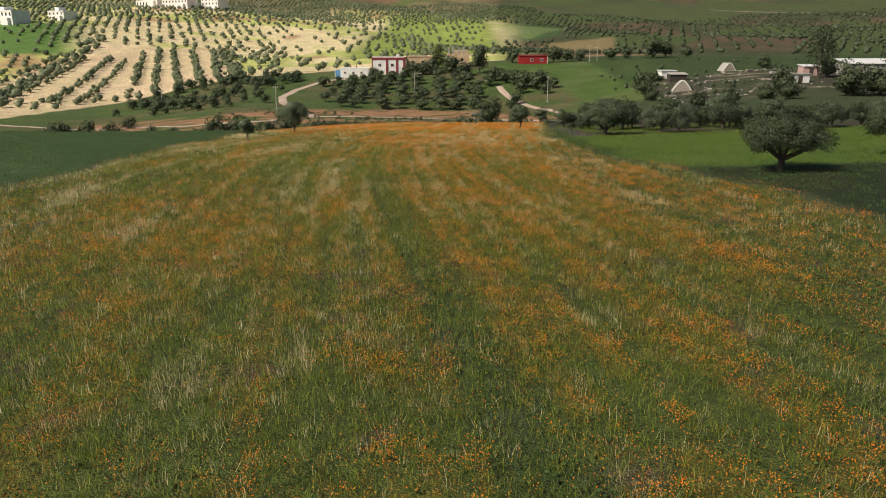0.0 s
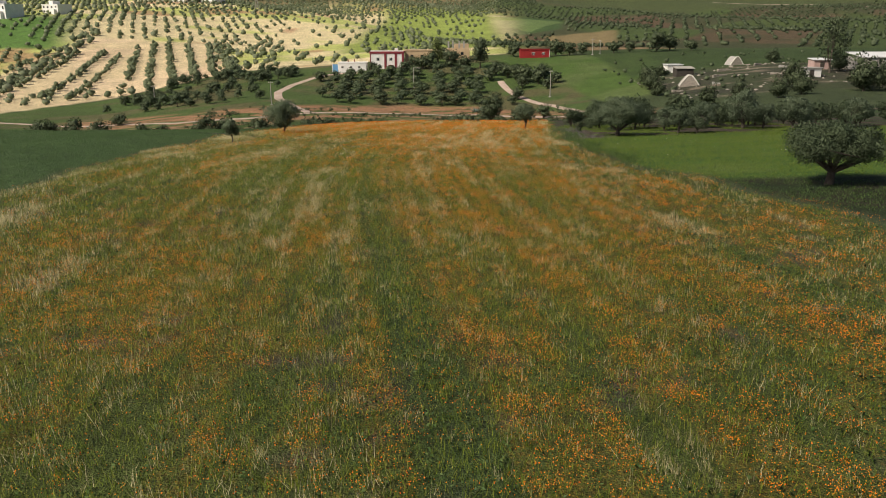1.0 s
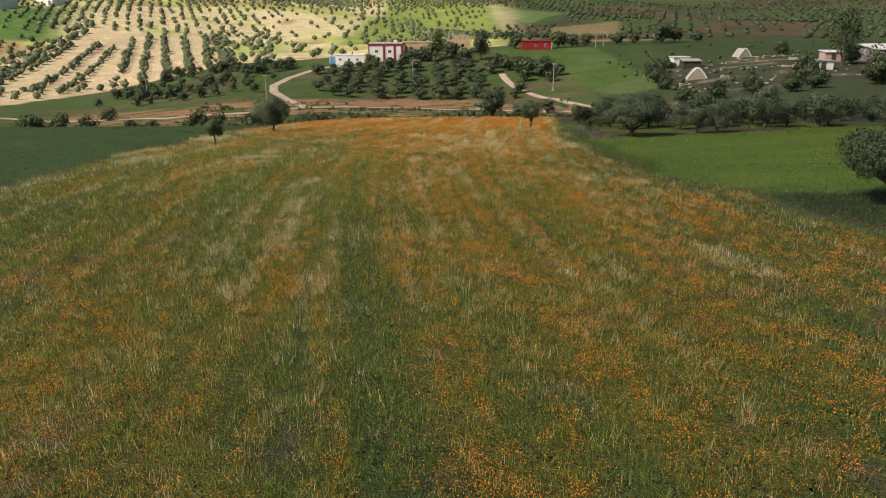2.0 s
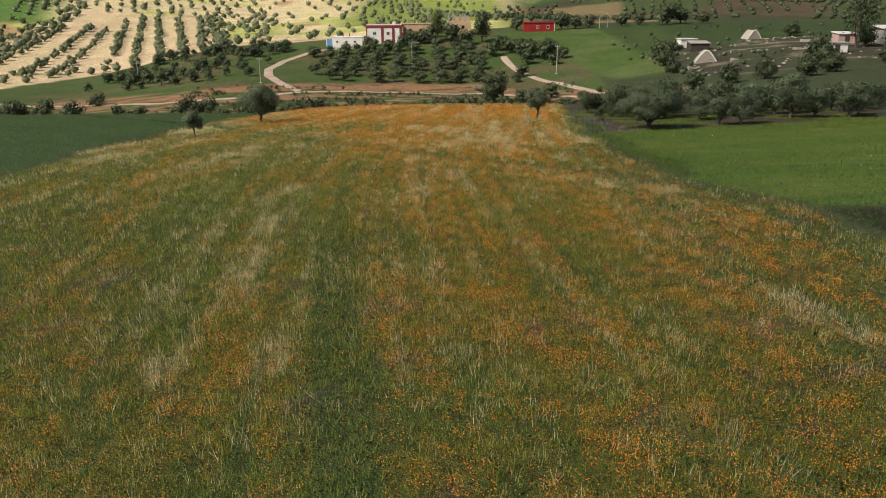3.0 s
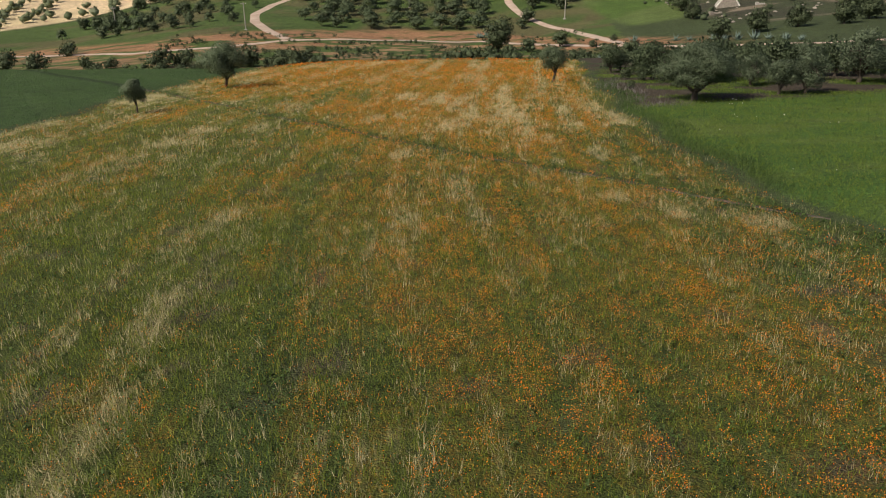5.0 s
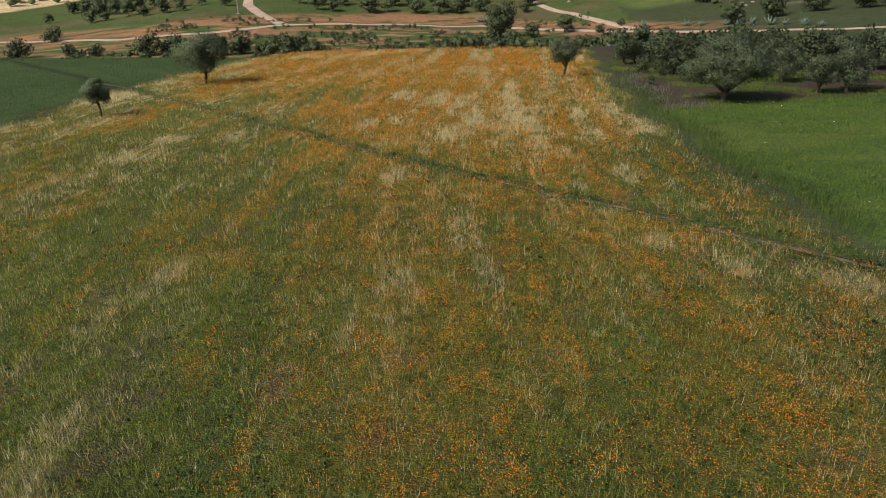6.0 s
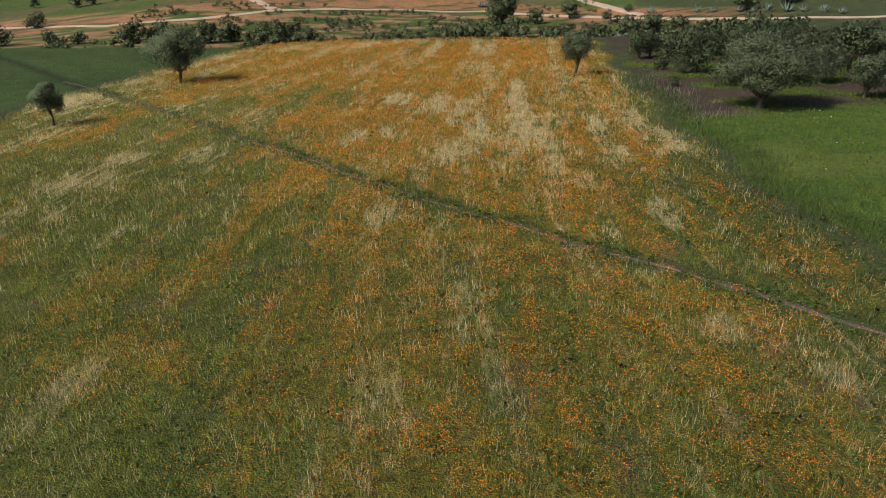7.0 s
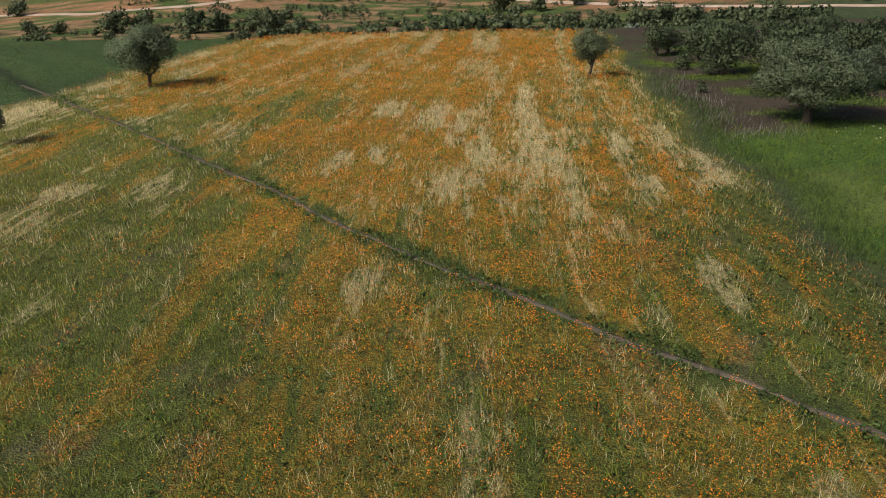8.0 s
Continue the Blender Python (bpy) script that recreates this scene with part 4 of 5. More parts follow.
far_wood("gully_scrub", c, rng.uniform(0.6, 1.2, len(c)) * np.where(c[:, 1] < 190, 2.2, 1.5), "low dark scrub over the gully and its banks", 21, DARK_LEAF, 26, 0.2)


# ---- buildings ----
def window(parent, x, z, w, h, y, frame_mat=WHITEWASH):
    win = part("window", box(x - w / 2, y - 0.06, z, x + w / 2, y + 0.02, z + h), frame_mat, parent)
    part("pane", box(x - w / 2 + 0.1, y - 0.075, z + 0.1, x - 0.04, y - 0.05, z + h - 0.1), GLASS, win)
    part("pane", box(x + 0.04, y - 0.075, z + 0.1, x + w / 2 - 0.1, y - 0.05, z + h - 0.1), GLASS, win)
    return win


def on_land(x, y):
    return (x, y, float(height(x, y)))


def white_house():
    h = thing("white_house", on_land(-22.6, 321), "two-storey white house with maroon pilasters and parapet", "house")
    h.location.z -= 1.3
    part("wall", box(-6.8, 0, -1.5, 6.8, 9, 7.2, 0.04), WHITEWASH, h)
    part("parapet", box(-7.0, -0.2, 7.2, 7.0, 9.2, 8.1, 0.05), MAROON, h, "maroon roof parapet")
    part("roof_rail", box(-6.6, 0.1, 8.1, 6.6, 0.3, 8.5), WHITEWASH, h)
    for x in (-0.6, 3.6, 6.5):
        part("pilaster", box(x - 0.45, -0.18, -0.2, x + 0.45, 0.0, 7.2, 0.03), MAROON, h, "maroon pilaster")
    part("pilaster", box(-6.8, -0.12, -0.2, -6.5, 0.0, 7.2), MAROON, h, "maroon pilaster")
    part("door", box(1.0, -0.1, 0.1, 2.2, 0.0, 2.4), DARK_TIMBER, h, "dark timber door")
    part("canopy", box(0.6, -1.0, 2.6, 2.6, 0.0, 2.8), MAROON, h)
    for k in range(5):
        part("step", box(0.4, -1.6 - 0.3 * k, -0.1 - 0.18 * (k + 1), 2.8, -0.02 if k == 0 else -1.6 - 0.3 * (k - 1), -0.1 - 0.18 * k), CONCRETE, h)
    for x, z in ((-3.6, 1.1), (-3.6, 4.4), (1.6, 4.4)):
        window(h, x, z, 1.3, 1.3, 0.0)
    part("water_tank", box(3.0, 4.0, 8.1, 4.4, 5.4, 9.2, 0.1), WHITEWASH, h)


def white_annex():
    h = thing("white_annex", on_land(-36.6, 320), "low white annex with small windows", "outbuilding")
    part("wall", box(-5.6, 0, -1.2, 5.6, 7, 3.5, 0.04), WHITEWASH, h)
    part("parapet", box(-5.75, -0.12, 3.5, 5.75, 7.1, 3.8, 0.03), WHITEWASH, h)
    for x in (-4.0, -0.5, 2.8):
        window(h, x, 1.5, 0.9, 0.8, 0.0, GREY_TIMBER)
    for x in (-2.0, 0.5):
        part("roof_post", box(x, 2, 3.8, x + 0.3, 2.3, 5.0), MAROON, h)
    g = thing("blue_gate", on_land(-43.6, 320.5), "tall pale-blue metal yard gate", "gate")
    for x in (-1.3, 1.1):
        part("gate_post", box(x, -0.1, -1.0, x + 0.25, 0.25, 3.7), WHITEWASH, g)
    part("leaf", box(-1.05, 0, -0.8, 0.0, 0.1, 3.4), BLUE_PAINT, g)
    part("leaf", box(0.02, 0, -0.8, 1.1, 0.1, 3.4), BLUE_PAINT, g)


def tan_house():
    h = thing("tan_house", on_land(-10.5, 328), "plain tan plastered house with small windows", "house")
    part("wall", box(-5, 0, -1, 6.5, 7, 5.6, 0.05), TAN_PLASTER, h)
    part("roof", box(-5.2, -0.2, 5.6, 6.7, 7.2, 5.9), TAN_PLASTER, h)
    for x, z in ((-2.2, 2.8), (2.0, 2.8), (4.6, 0.6)):
        window(h, x, z, 1.2, 1.1, 0.0, DARK_TIMBER)
    h = thing("ruined_tan_house", on_land(6.6, 340), "half-built tan house with stub pillars", "house")
    part("wall", box(-5, 0, -1, 5, 8, 5.2, 0.05), TAN_PLASTER, h)
    part("upper_wall", box(-1.5, 0.4, 5.2, 4.6, 7.5, 7.0, 0.05), TAN_PLASTER, h)
    for x in (-4.4, -2.6, 0.2, 2.2):
        part("pillar", box(x, 0.3, 5.2, x + 0.7, 1.0, 8.2), CONCRETE, h)
    for x in (-2.6, 1.8):
        window(h, x, 2.4, 1.2, 1.3, 0.0, DARK_TIMBER)


def red_building():
    h = thing("red_building", on_land(40.3, 346), "long low red shed with two pale windows", "shed")
    part("wall", box(-6.3, 0, -0.6, 6.3, 5, 3.5, 0.03), RED_SHEET, h)
    part("roof", box(-6.5, -0.25, 3.5, 6.5, 5.3, 3.75), RED_SHEET, h)
    for x in (-0.6, 3.8):
        window(h, x, 1.2, 1.3, 1.2, 0.0)
    part("corner_post", box(6.3, -0.05, -0.4, 6.5, 0.2, 3.5), WHITEWASH, h)


def stone_gable(name, x, y, w, tall, turn, label):
    """A stone hut whose round-topped gable wears a pale lime edge."""
    h = thing(name, on_land(x, y), label, "hut", "stone huts", turn)
    n = 14
    a = np.linspace(0, np.pi, n)
    px = -w / 2 * np.cos(a)
    pz = tall * (1 - np.abs(np.cos(a)) ** 1.35)
    for key, grow, y0, y1, mat in (("gable", 0.93, 0.0, 0.6, STONE), ("cover", 1.0, 0.25, 5.0, CONCRETE)):
        bm = bmesh.new()
        rows = [[bm.verts.new((q * grow, yy, -0.8 if k in (0, n - 1) else z * grow)) for k, (q, z) in enumerate(zip(px, pz))] for yy in (y0, y1)]
        bm.faces.new(rows[0])
        bm.faces.new(rows[1][::-1])
        for k in range(n - 1):
            bm.faces.new((rows[0][k], rows[1][k], rows[1][k + 1], rows[0][k + 1]))
        bm.faces.new((rows[0][-1], rows[1][-1], rows[1][0], rows[0][0]))
        part(key, bm, mat, h)
    arch = [(q, 0.1, z, 0.2) for q, z in zip(px, pz)]
    part("edge", mesh_of("edge", *tubes([arch], 6)), TARP, h, "pale lime-washed edge")
    return h


def shed(name, x, y, w, d, tall, wall, roof, label, turn=0.0, slope=0.0):
    h = thing(name, on_land(x, y), label, "shed", "", turn)
    part("wall", box(-w / 2, 0, -1.0, w / 2, d, tall, 0.04), wall, h)
    bm = box(-w / 2 - 0.3, -0.4, tall, w / 2 + 0.3, d + 0.3, tall + 0.2)
    for v in bm.verts:
        v.co.z += slope * (v.co.y + 0.4)
    part("roof", bm, roof, h)
    part("door", box(-0.6, -0.06, -0.2, 0.7, 0.0, 2.0), DARK_TIMBER, h)
    return h


def hill_house(name, x, y, w, d, tall, storeys, label):
    """A flat-roofed white house with rows of dark windows."""
    h = thing(name, on_land(x, y), label, "house", "", -28)
    part("wall", box(-w / 2, 0, -3, w / 2, d, tall, 0.05), WHITEWASH, h)
    part("parapet", box(-w / 2 - 0.25, -0.25, tall, w / 2 + 0.25, d + 0.2, tall + 0.7, 0.05), WHITEWASH, h)
    part("stair_block", box(-w * 0.3, d * 0.3, tall + 0.7, -w * 0.05, d * 0.8, tall + 3.2, 0.05), WHITEWASH, h)
    part("porch", box(w * 0.1, -2.2, -1.5, w * 0.4, -0.01, tall / storeys, 0.05), WHITEWASH, h)
    n = int(w / 4.2)
    for level in range(storeys):
        for k in range(n):
            q = (k + 0.5) / n * w - w / 2
            if level or not w * 0.06 < q < w * 0.44:
                window(h, q, tall / storeys * (level + 0.3), 1.7, tall / storeys * 0.5, 0.0, CONCRETE)


def pole(x, y, tall, arm, label="weathered utility pole standing by the road"):
    h = thing("utility_pole", on_land(x, y), label, "pole", "utility poles")
    part("post", mesh_of("post", *tubes([[(0, 0, -0.5, 0.16), (0, 0, tall * 0.5, 0.13), (0, 0, tall, 0.1)]], 8), smooth=True), GREY_TIMBER, h)
    if arm:
        part("arm", box(-0.1, -0.06, tall - 0.25, 2.4, 0.06, tall - 0.1), GREY_TIMBER, h)
        part("lamp", box(1.7, -0.14, tall - 0.32, 2.5, 0.14, tall - 0.22, 0.02), CONCRETE, h)
    else:
        part("crossarm", box(-0.7, -0.06, tall - 0.6, 0.7, 0.06, tall - 0.48), GREY_TIMBER, h)
        for q in (-0.6, 0.0, 0.6):
            part("insulator", box(q - 0.06, -0.06, tall - 0.48, q + 0.06, 0.06, tall - 0.26, 0.02), WHITEWASH, h)
    part("footing", box(-0.4, -0.4, -0.5, 0.4, 0.4, 0.18, 0.03), CONCRETE, h)


def pylon(x, y, tall):
    """A steel lattice mast with three crossarms."""
    h = thing("power_pylon", on_land(x, y), "grey steel lattice power pylon on the sunlit hill", "pylon")
    foot = tall * 0.11
    legs = [(sx, sy) for sx in (-1, 1) for sy in (-1, 1)]
    for sx, sy in legs:
        part("leg", mesh_of("leg", *tubes([[(sx * foot, sy * foot, -0.5, 0.2), (sx * foot * 0.3, sy * foot * 0.3, tall * 0.7, 0.15), (0, 0, tall, 0.1)]], 4)), GREY_TIMBER, h)
    for k in range(6):
        z0, z1 = tall * 0.12 * k, tall * 0.12 * (k + 1)
        w0, w1 = foot * (1 - z0 / tall), foot * (1 - z1 / tall)
        for (ax, ay), (bx, by) in zip(legs, (legs[1], legs[3], legs[0], legs[2])):
            part("brace", mesh_of("brace", *tubes([[(ax * w0, ay * w0, z0, 0.09), (bx * w1, by * w1, z1, 0.09)]], 4)), GREY_TIMBER, h)
    for z, reach in ((0.68, 0.2), (0.8, 0.17), (0.92, 0.13)):
        part("crossarm", mesh_of("crossarm", *tubes([[(-tall * reach, 0, tall * z, 0.08), (0, 0, tall * (z + 0.03), 0.16), (tall * reach, 0, tall * z, 0.08)]], 4)), GREY_TIMBER, h)


pylon(-168, 722, 17)
white_house()
white_annex()
tan_house()
red_building()
stone_gable("stone_hut", 71.5, 229, 5.7, 3.3, -12, "round-gabled stone hut with pale lime edge")
stone_gable("stone_hut", 99.5, 268, 4.5, 2.9, 5, "small round-gabled stone hut on the grass")
shed("white_shed", 78, 266, 5.2, 4, 2.5, WHITEWASH, SHEET_ROOF, "small white-walled shed with flat roof", 4)
shed("open_shelter", 77.6, 253.5, 5.5, 4, 2.2, DARK_TIMBER, GREY_TIMBER, "dark open timber shelter by the stone hut", 0, 0.1)
shed("long_barn", 137, 236, 26, 9, 3.9, CONCRETE, SHEET_ROOF, "long grey barn with a pale sheet roof", 2, 0.12)
shed("pink_shed", 115.5, 242, 5, 4, 2.6, rough_material("faded_pink", (0.36, 0.24, 0.22), (0.5, 0.37, 0.34), 0.6), SHEET_ROOF, "faded pink shed with a pale roof", 0, 0.08)
shed("low_store", 104, 224, 5.5, 4, 2.4, WHITEWASH, CONCRETE, "low whitewashed store in the farmyard")
hill_house("hill_villa", -318, 566, 26, 14, 9, 2, "large white villa on the western hill")
hill_house("hill_villa", -290, 590, 18, 12, 6, 2, "white house on the western hill")
hill_house("hill_hall", -296, 790, 30, 14, 6, 1, "low white hall on the hilltop")
hill_house("hill_hall", -262, 772, 34, 14, 8, 2, "long white building on the hilltop")
hill_house("hill_hall", -229, 776, 22, 14, 11, 3, "tall white building on the hilltop")
pole(-53, 243, 7.2, False)
pole(-100, 272, 7.0, False)
pole(-10.4, 283, 7.0, True, "tall street lamp pole in the olive slope")
pole(35, 256, 8.6, False)
pole(66, 349, 7.0, False)
pole(70, 352, 6.0, False)


def agave(x, y, size, label="grey-green agave rosette beside the dirt road"):
    h = thing("agave", on_land(x, y), label, "plant", "roadside agaves")
    rng = np.random.default_rng(int(x * 10))
    for k in range(13):
        a, lean = k * 2.4, rng.uniform(0.35, 1.1)
        tip = np.array((math.cos(a) * math.sin(lean), math.sin(a) * math.sin(lean), math.cos(lean))) * size * rng.uniform(0.85, 1.1)
        side = np.array((-math.sin(a), math.cos(a), 0)) * size * 0.11
        up = np.array((0, 0, size * 0.05))
        base = tip * 0.05
        mid = tip * 0.45 - up
        v = (base - side * 0.7, base + side * 0.7, mid + side, tip, mid - side, base - up * 2, mid - up * 2)
        f = ((0, 1, 2), (0, 2, 4), (4, 2, 3), (1, 5, 6), (1, 6, 2), (5, 0, 4), (5, 4, 6), (6, 4, 3), (2, 6, 3))
        part("leaf", mesh_of("leaf", v, f, AGAVE), None, h)


for x, y, s in ((47.5, 190, 1.6), (49.5, 187.5, 1.3), (52.5, 182.8, 1.5), (54, 180.5, 1.2), (55.5, 178, 1.7), (57.5, 175, 2.0), (59, 172.5, 1.4), (60.2, 168, 1.5), (61, 164, 1.3), (41, 198, 1.8), (12.0, 239, 2.6), (10.0, 240.5, 2.2), (24.5, 150, 1.6)):
    agave(x, y, s)


def wall_stub(x, y, w, tall, turn, mat, label):
    """A low broken wall of field stones."""
    h = thing("low_wall", on_land(x, y), label, "wall", "farmyard walls", turn)
    rng = np.random.default_rng(int(x + y))
    q = -w / 2
    while q < w / 2:
        d = rng.uniform(0.5, 1.2)
        part("stone", box(q, rng.uniform(-0.1, 0.1), -0.4, q + d * 0.97, rng.uniform(0.45, 0.7), tall * rng.uniform(0.6, 1.1), 0.08), mat, h)
        q += d


for x, y, w, tall, turn, mat in ((84, 240, 5, 0.7, 24, STONE), (98, 232, 4, 0.8, -19, STONE), (66, 222, 3, 0.6, 10, STONE), (90, 254, 4, 0.7, 16, STONE), (108, 250, 4, 0.8, -15, CONCRETE), (78, 226, 2, 0.7, -8, CONCRETE), (104, 262, 3, 0.7, 30, STONE), (120, 256, 4, 0.8, 10, STONE)):
    wall_stub(x, y, w, tall, turn, mat, "low broken farmyard wall of pale stones")


# ---- plants of the fields ----
def blades(places, tall, wide, lean, rng):
    """Grass blades: one slim leaning triangle each."""
    n = len(places)
    a, b = rng.uniform(0, 2 * np.pi, n), rng.uniform(0, 2 * np.pi, n)
    side = np.stack([np.cos(a), np.sin(a), 0 * a], 1) * (wide / 2)[:, None]
    tip = places + np.stack([np.cos(b) * lean * tall, np.sin(b) * lean * tall, tall], 1)
    return np.stack([places - side, places + side, tip], 1).reshape(-1, 3), np.arange(3 * n).reshape(-1, 3)


def discs(places, size, rng, corners=5):
    """Open flower heads that face up, each a little tilted."""
    n = len(places)
    up = rng.normal(size=(n, 3)) * 0.35 + (0, -0.1, 1)
    up /= np.linalg.norm(up, axis=1, keepdims=True)
    s = np.cross(up, (1, 0.2, 0))
    s /= np.linalg.norm(s, axis=1, keepdims=True)
    t = np.cross(up, s)
    a = np.arange(corners) * 2 * np.pi / corners + rng.uniform(0, 6, n)[:, None]
    v = places[:, None] + (size / 2)[:, None, None] * (np.cos(a)[..., None] * s[:, None] + np.sin(a)[..., None] * t[:, None])
    return v.reshape(-1, 3), np.arange(corners * n).reshape(-1, corners)


def heads(places, size, rng):
    """Small flower heads: bent rhombic petal pairs, turned to the sun, each tilted its own way."""
    n = len(places)
    up = rng.normal(size=(n, 3)) * 0.65 + (-0.45, -0.5, 0.8)
    up /= np.linalg.norm(up, axis=1, keepdims=True)
    s = np.cross(up, rng.normal(size=(n, 3)))
    s /= np.linalg.norm(s, axis=1, keepdims=True)
    t = np.cross(up, s)
    h = (size / 2)[:, None]
    v = np.stack([places - s * h, places - t * h + up * h * 0.7, places + s * h, places + t * h + up * h * 0.7], 1)
    return v.reshape(-1, 3), np.arange(4 * n).reshape(-1, 4)


def nearness(x, y):
    """How far off the eye is where it passes a place of the flower field nearest."""
    return np.maximum(np.maximum(10.5, 1.35 * np.abs(x)), y - 46)


def scatter(per_m2, x0, x1, y0, y1, amount, rng, power=1.6, room=nearness):
    """Random places, thinner where they are only seen from afar; amount(x, y) is the share that grows."""
    out = []
    for a in np.arange(y0, y1, 4.0):
        n = rng.poisson(per_m2 * (x1 - x0) * 4.0)
        x, y = rng.uniform(x0, x1, n), rng.uniform(a, a + 4.0, n)
        keep = rng.random(n) < (10.5 / room(x, y)) ** power
        x, y = x[keep], y[keep]
        keep = rng.random(len(x)) < amount(x, y)
        out.append(np.stack([x[keep], y[keep]], 1))
    out = np.concatenate(out)
    return np.concatenate([out, height(out[:, 0], out[:, 1])[:, None]], 1), room(out[:, 0], out[:, 1]) / 10.5


def stuff(name, v, f, mat, label, category, lift=None):
    """Plants that nobody could count; lift: normals that lean towards the sky, as a soft sward has them."""
    normals = None
    if lift:
        f = turned(v, f, np.array((0.0, -0.8, 0.6)))
        r = np.random.default_rng(len(v)).normal(size=(len(f), 3)) * lift + (0, 0, 1)
        normals = np.repeat(r / np.linalg.norm(r, axis=1, keepdims=True), len(f[0]), 0)
    return tagged(new(name, mesh_of(name, v, f, mat, normals=normals)), label, category, kind="stuff")


def tufts(spots, far, count, spread, tall, wide, lean, rng):
    """Several blades about each spot; where seen from afar they are wider."""
    p = np.repeat(spots, count, 0)
    g = np.repeat(far, count)
    p[:, :2] += rng.normal(size=(len(p), 2)) * (spread * g**0.5)[:, None]
    n = len(p)
    return blades(p, tall * rng.uniform(0.55, 1.25, n) * g**0.05, wide * rng.uniform(0.7, 1.4, n) * g**0.6, np.abs(rng.normal(0, lean, n)), rng)


rng = np.random.default_rng(101)
open_ground = lambda x, y: in_field(x, y) * step(0.28, 0.58, path_distance(x, y))


def furrows(x, y):
    """The narrow wheel and coulter lines between the rows, where little stands."""
    line = 0.5 + 0.5 * np.cos(2 * np.pi * (across(x, y) / 1.4 + 0.3 * value_noise(y / 18, 0 * y, 139)))
    return step(0.74, 0.95, line) * step(0.36, 0.55, cloudy(across(x, y) / 2.5, y / 16, 141)) * step(118, 95, y)


drilled = lambda x, y: open_ground(x, y) * (1 - 0.55 * furrows(x, y))
# grass thins to the east, where darker weeds stand in for cloud shade
spots, far = scatter(66, -34, 24, 4, 143, lambda x, y: drilled(x, y) * (0.4 + 0.55 * cloudy(x / 2, y / 2, 2)) * (1 - 0.5 * dry_cover(x, y)) * (1 - 0.6 * step(5, 12, x) * step(90, 70, y)), rng, 1.15)
stuff("green_grass", *tufts(spots, far, 5, 0.09, 0.21, 0.010, 0.55, rng), GREEN_BLADE, "short green grass among the flowers", "grass", 0.45)
spots, far = scatter(48, -34, 24, 4, 143, lambda x, y: drilled(x, y) * (0.02 + 0.98 * dry_cover(x, y) ** 1.2), rng, 1.05)
stuff("bleached_grass", *tufts(spots, far, 9, 0.1, 0.30, 0.0065, 0.4, rng), DRY_BLADE, "tall bleached dry grass in streaks", "grass", 0.45)
spots, far = scatter(16, -34, 24, 4, 143, lambda x, y: open_ground(x, y) * np.clip(0.25 + 0.6 * weedy(x, y) + 0.3 * lanes(x, y) + 0.7 * step(0.5, 0.2, path_distance(x, y)) + 0.6 * step(5, 12, x) - 0.06 * step(58, 75, y), 0, 1), rng, 1.2)
p = np.repeat(spots, 5, 0)
g = np.repeat(far, 5)
p[:, :2] += rng.normal(size=(len(p), 2)) * 0.07 * g[:, None] ** 0.5
stuff("leafy_weeds", *leaf_quads(p + (0, 0, 0.06), np.concatenate([rng.normal(size=(len(p), 2)), 0.2 * np.ones((len(p), 1))], 1), 0.075 * g**0.4, rng, 0.3), WEED_LEAF, "low dark leafy weeds", "weeds", 0.5)
spots, far = scatter(540, -34, 24, 4, 143, lambda x, y: drilled(x, y) * (0.03 + 0.97 * bloom(x, y)) * (0.15 + 0.85 * step(0.42, 0.66, cloudy(x / 0.45, y / 0.45, 77))), rng, 1.14)
n = len(spots)
stuff("orange_flowers", *heads(spots + np.stack([0 * far, 0 * far, rng.uniform(0.24, 0.4, n)], 1), 0.0205 * rng.uniform(0.6, 1.4, n) * far**0.54, rng), PETAL, "small orange daisy-like flowers in bloom", "flowers")

spots, far = scatter(90, -34, 20, 56, 114, lambda x, y: in_field(x, y) * (0.3 + 0.7 * step(-12, -4, x)) * step(0.5, 0.3, path_distance(x, y)) * step(0.1, 0.2, path_distance(x, y)) * step(0.42, 0.6, cloudy(x / 0.9, y / 0.9, 93)), rng, 0.5)
p, g = np.repeat(spots, 4, 0), np.repeat(far, 4)
p[:, :2] += rng.normal(size=(len(p), 2)) * 0.08
stuff("path_weeds", *leaf_quads(p + (0, 0, 0.05), np.concatenate([rng.normal(size=(len(p), 2)), 0.6 * np.ones((len(p), 1))], 1), 0.075 * g**0.4, rng, 0.28), WEED_LEAF, "dark leafy weeds lining the footpath", "weeds", 0.5)
spots, far = scatter(60, -34, 20, 56, 114, lambda x, y: in_field(x, y) * step(0.6, 0.4, path_distance(x, y)) * step(0.2, 0.3, path_distance(x, y)) * (0.35 + 0.65 * step(6, -2, x)) * step(0.46, 0.62, cloudy(x / 1.1, y / 1.1, 95)), rng, 0.5)
stuff("path_grass", *tufts(spots, far, 5, 0.1, 0.22, 0.014, 0.5, rng), WEED_LEAF, "rank dark grass beside the footpath", "grass", 0.5)

spots, far = scatter(0.45, -14, 15, 54, 104, lambda x, y: open_ground(x, y) * (0.3 + 0.7 * step(-2, 4, x)), rng, 0.3)
p, g = np.repeat(spots, 26, 0), np.repeat(far, 26)
p[:, :2] += rng.normal(size=(len(p), 2)) * (0.16, 0.2)
stuff("leaf_clumps", *leaf_quads(p + np.stack([0 * g, 0 * g, rng.uniform(0.06, 0.2, len(p))], 1), np.concatenate([rng.normal(size=(len(p), 2)), 0.3 * np.ones((len(p), 1))], 1), 0.1 + 0 * g, rng, 0.32), WEED_LEAF, "broad-leaved green weed clumps among the flowers", "weeds", 0.4)

# wheat
wheat_room = lambda x, y: np.maximum(40, y - 50)
wheat_in = lambda x, y: step(-0.2, -0.8, x - west_edge(y)) * step(160.5, 159, y) * (tramline(x, y) > 0.45)
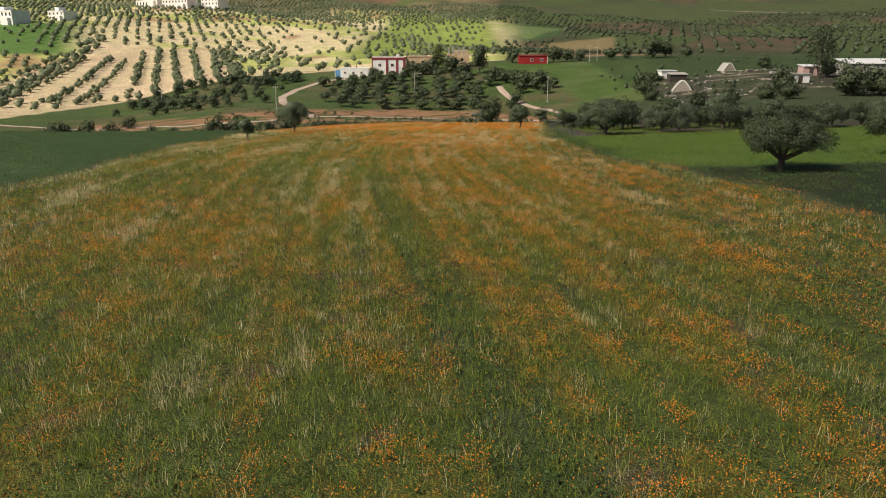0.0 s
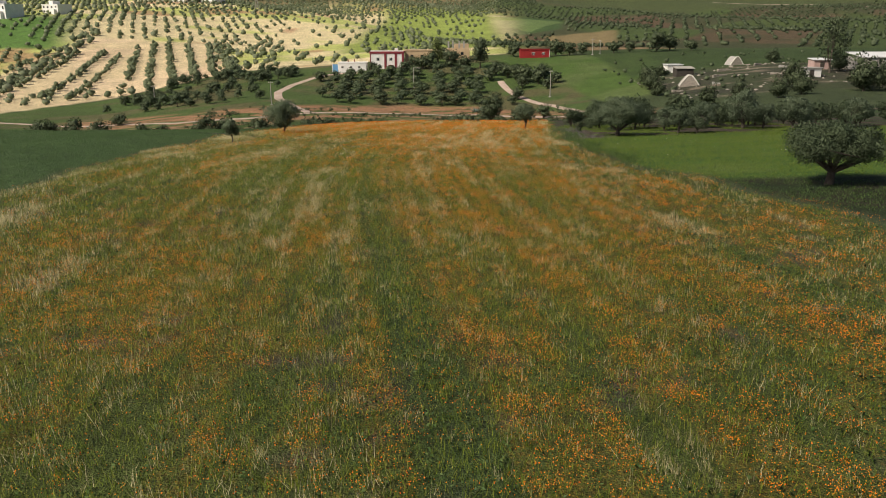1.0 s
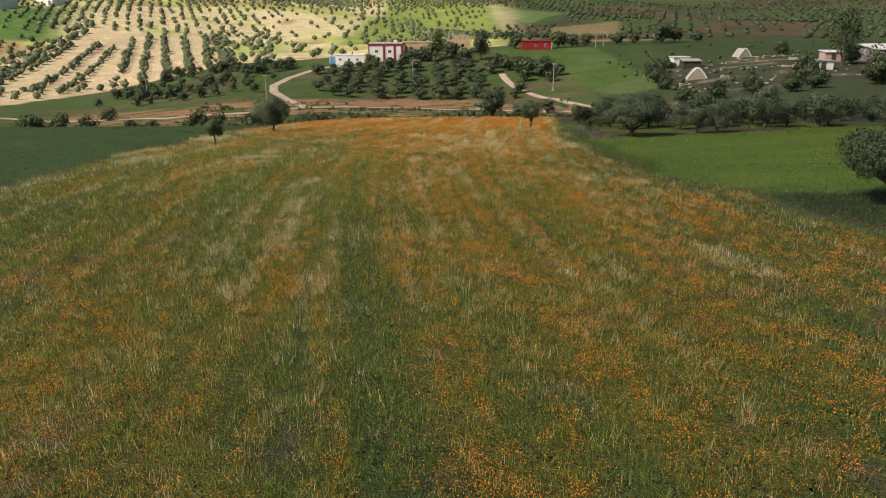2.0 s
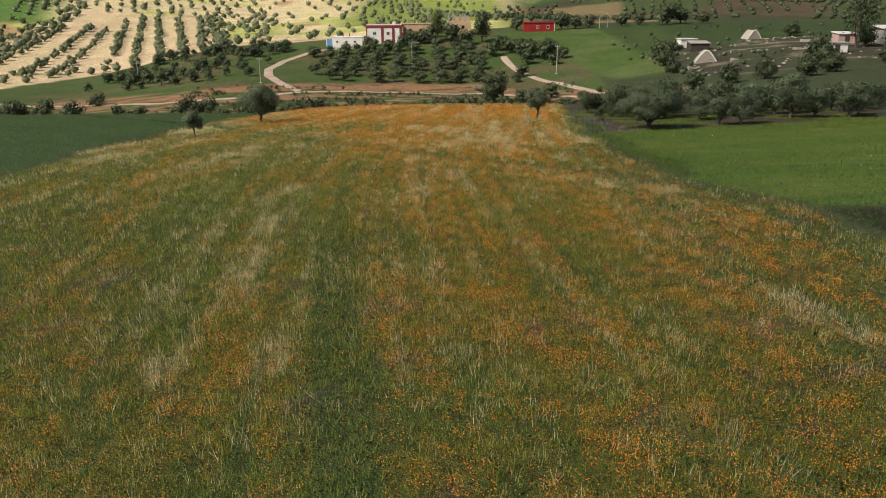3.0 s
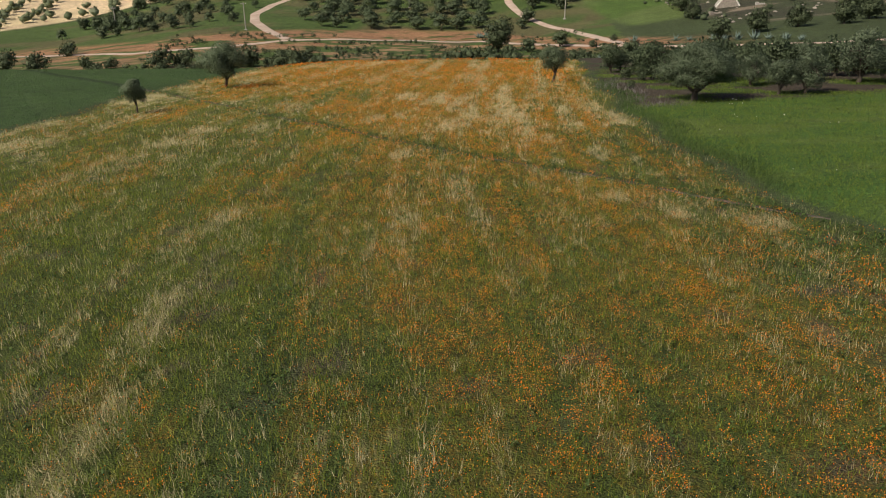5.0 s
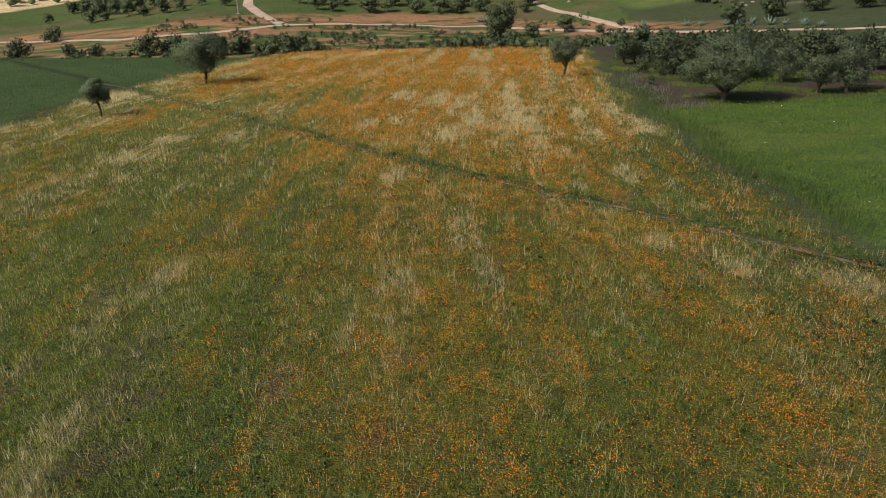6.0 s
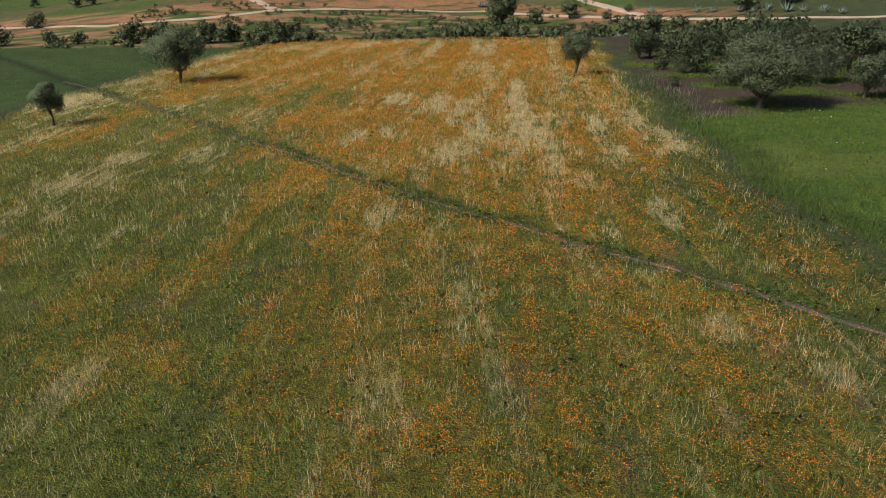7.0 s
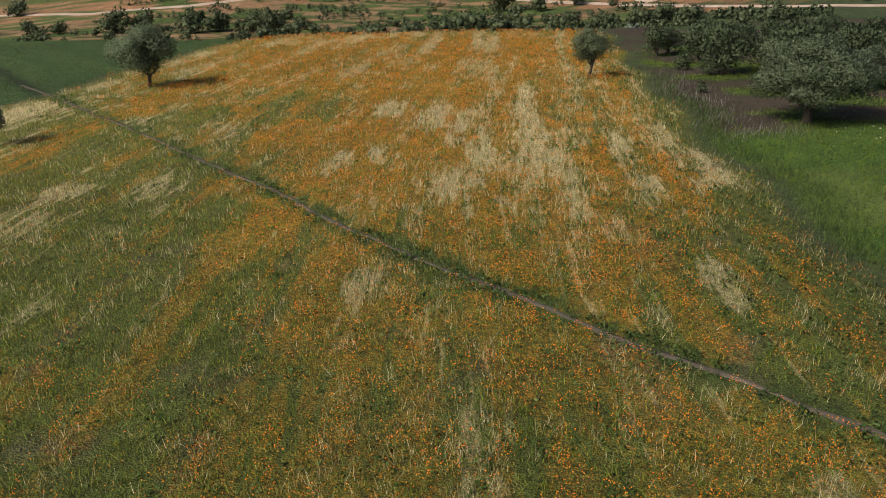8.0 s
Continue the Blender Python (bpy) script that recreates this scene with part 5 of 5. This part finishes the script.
spots, far = scatter(18, -100, -23, 36, 161, wheat_in, rng, 1.0, wheat_room)
stuff("wheat", *tufts(spots, far / 3.5, 3, 0.16, 0.13, 0.06, 0.9, rng), WHEAT_BLADE, "dense dark green young wheat", "crop", 0.12)
# meadow
meadow_in = lambda x, y: step(0, 0.8, x - east_edge(y)) * step(53, 54.5, y) * step(91, 88, y - 0.25 * np.maximum(0, x - 18))
spots, far = scatter(40, 12, 62, 52, 104, meadow_in, rng, 1.0, lambda x, y: np.maximum(26, y - 50))
stuff("meadow_grass", *tufts(spots, far / 2.5, 3, 0.14, 0.14, 0.04, 0.9, rng), MEADOW_BLADE, "bright green meadow grass", "grass", 0.15)
spots, far = scatter(1.2, 14, 55, 56, 90, lambda x, y: meadow_in(x, y) * np.clip(0.5 * step(0.62, 0.78, cloudy(x / 2.2, y / 2.2, 8)) + step(2.2, 0.8, np.hypot(x - 20, y - 86)), 0, 1), rng, 0.0)
stuff("white_flowers", *discs(spots + (0, 0, 0.45), 0.07 + 0 * far, rng), WHITE_PETAL, "scattered white flowers in the meadow", "flowers")
# weeds of the field edges and the grove
edge_in = lambda x, y: step(1.3, 0.3, np.abs(x - east_edge(y) - 0.9)) * step(60, 66, y) * step(112, 96, y)
spots, far = scatter(60, 10, 24, 58, 144, edge_in, rng, 0.8)
stuff("edge_weeds", *tufts(spots, far, 6, 0.12, 0.2, 0.012, 0.7, rng), WEED_LEAF, "rank green weeds along the field edge", "weeds", 0.5)
thistle_in = lambda x, y: step(1.1, 0.3, np.abs(x - east_edge(y) - 1.7)) * step(86, 88, y) * step(112, 106, y) + step(1.0, 0.4, np.abs(y - 88.3)) * step(14, 15, x) * step(19, 18, x)
spots, far = scatter(7, 12, 22, 85, 114, lambda x, y: np.clip(thistle_in(x, y), 0, 1), rng, 0.8)
stuff("dry_thistles", *tufts(spots, far, 12, 0.3, 0.4, 0.009, 0.5, rng), THISTLE, "dry grey-mauve thistles along the grove", "weeds")

# weeds on the olive ground
spots, far = scatter(40, 16, 48, 20, 54, lambda x, y: step(0, 0.8, x - east_edge(y)) * step(54.5, 53.5, y) * step(0.25, 0.5, cloudy(x / 2.5, y / 2.5, 83)), rng, 1.0, lambda x, y: np.maximum(24, 1.6 * x))
stuff("olive_ground_weeds", *tufts(spots, far / 2.4, 4, 0.15, 0.14, 0.03, 0.9, rng), WEED_LEAF, "low dark weeds under the olive trees", "weeds", 0.5)
spots, far = scatter(34, 14, 46, 88, 124, lambda x, y: step(0.8, 1.6, x - east_edge(y)) * step(0.48, 0.6, cloudy(x / 4, y / 3, 23)), rng, 0.5, lambda x, y: np.maximum(36, y - 50))
stuff("grove_weeds", *tufts(spots, far / 3, 6, 0.2, 0.14, 0.03, 0.8, rng), MEADOW_BLADE, "low green weeds under the grove", "weeds", 0.5)
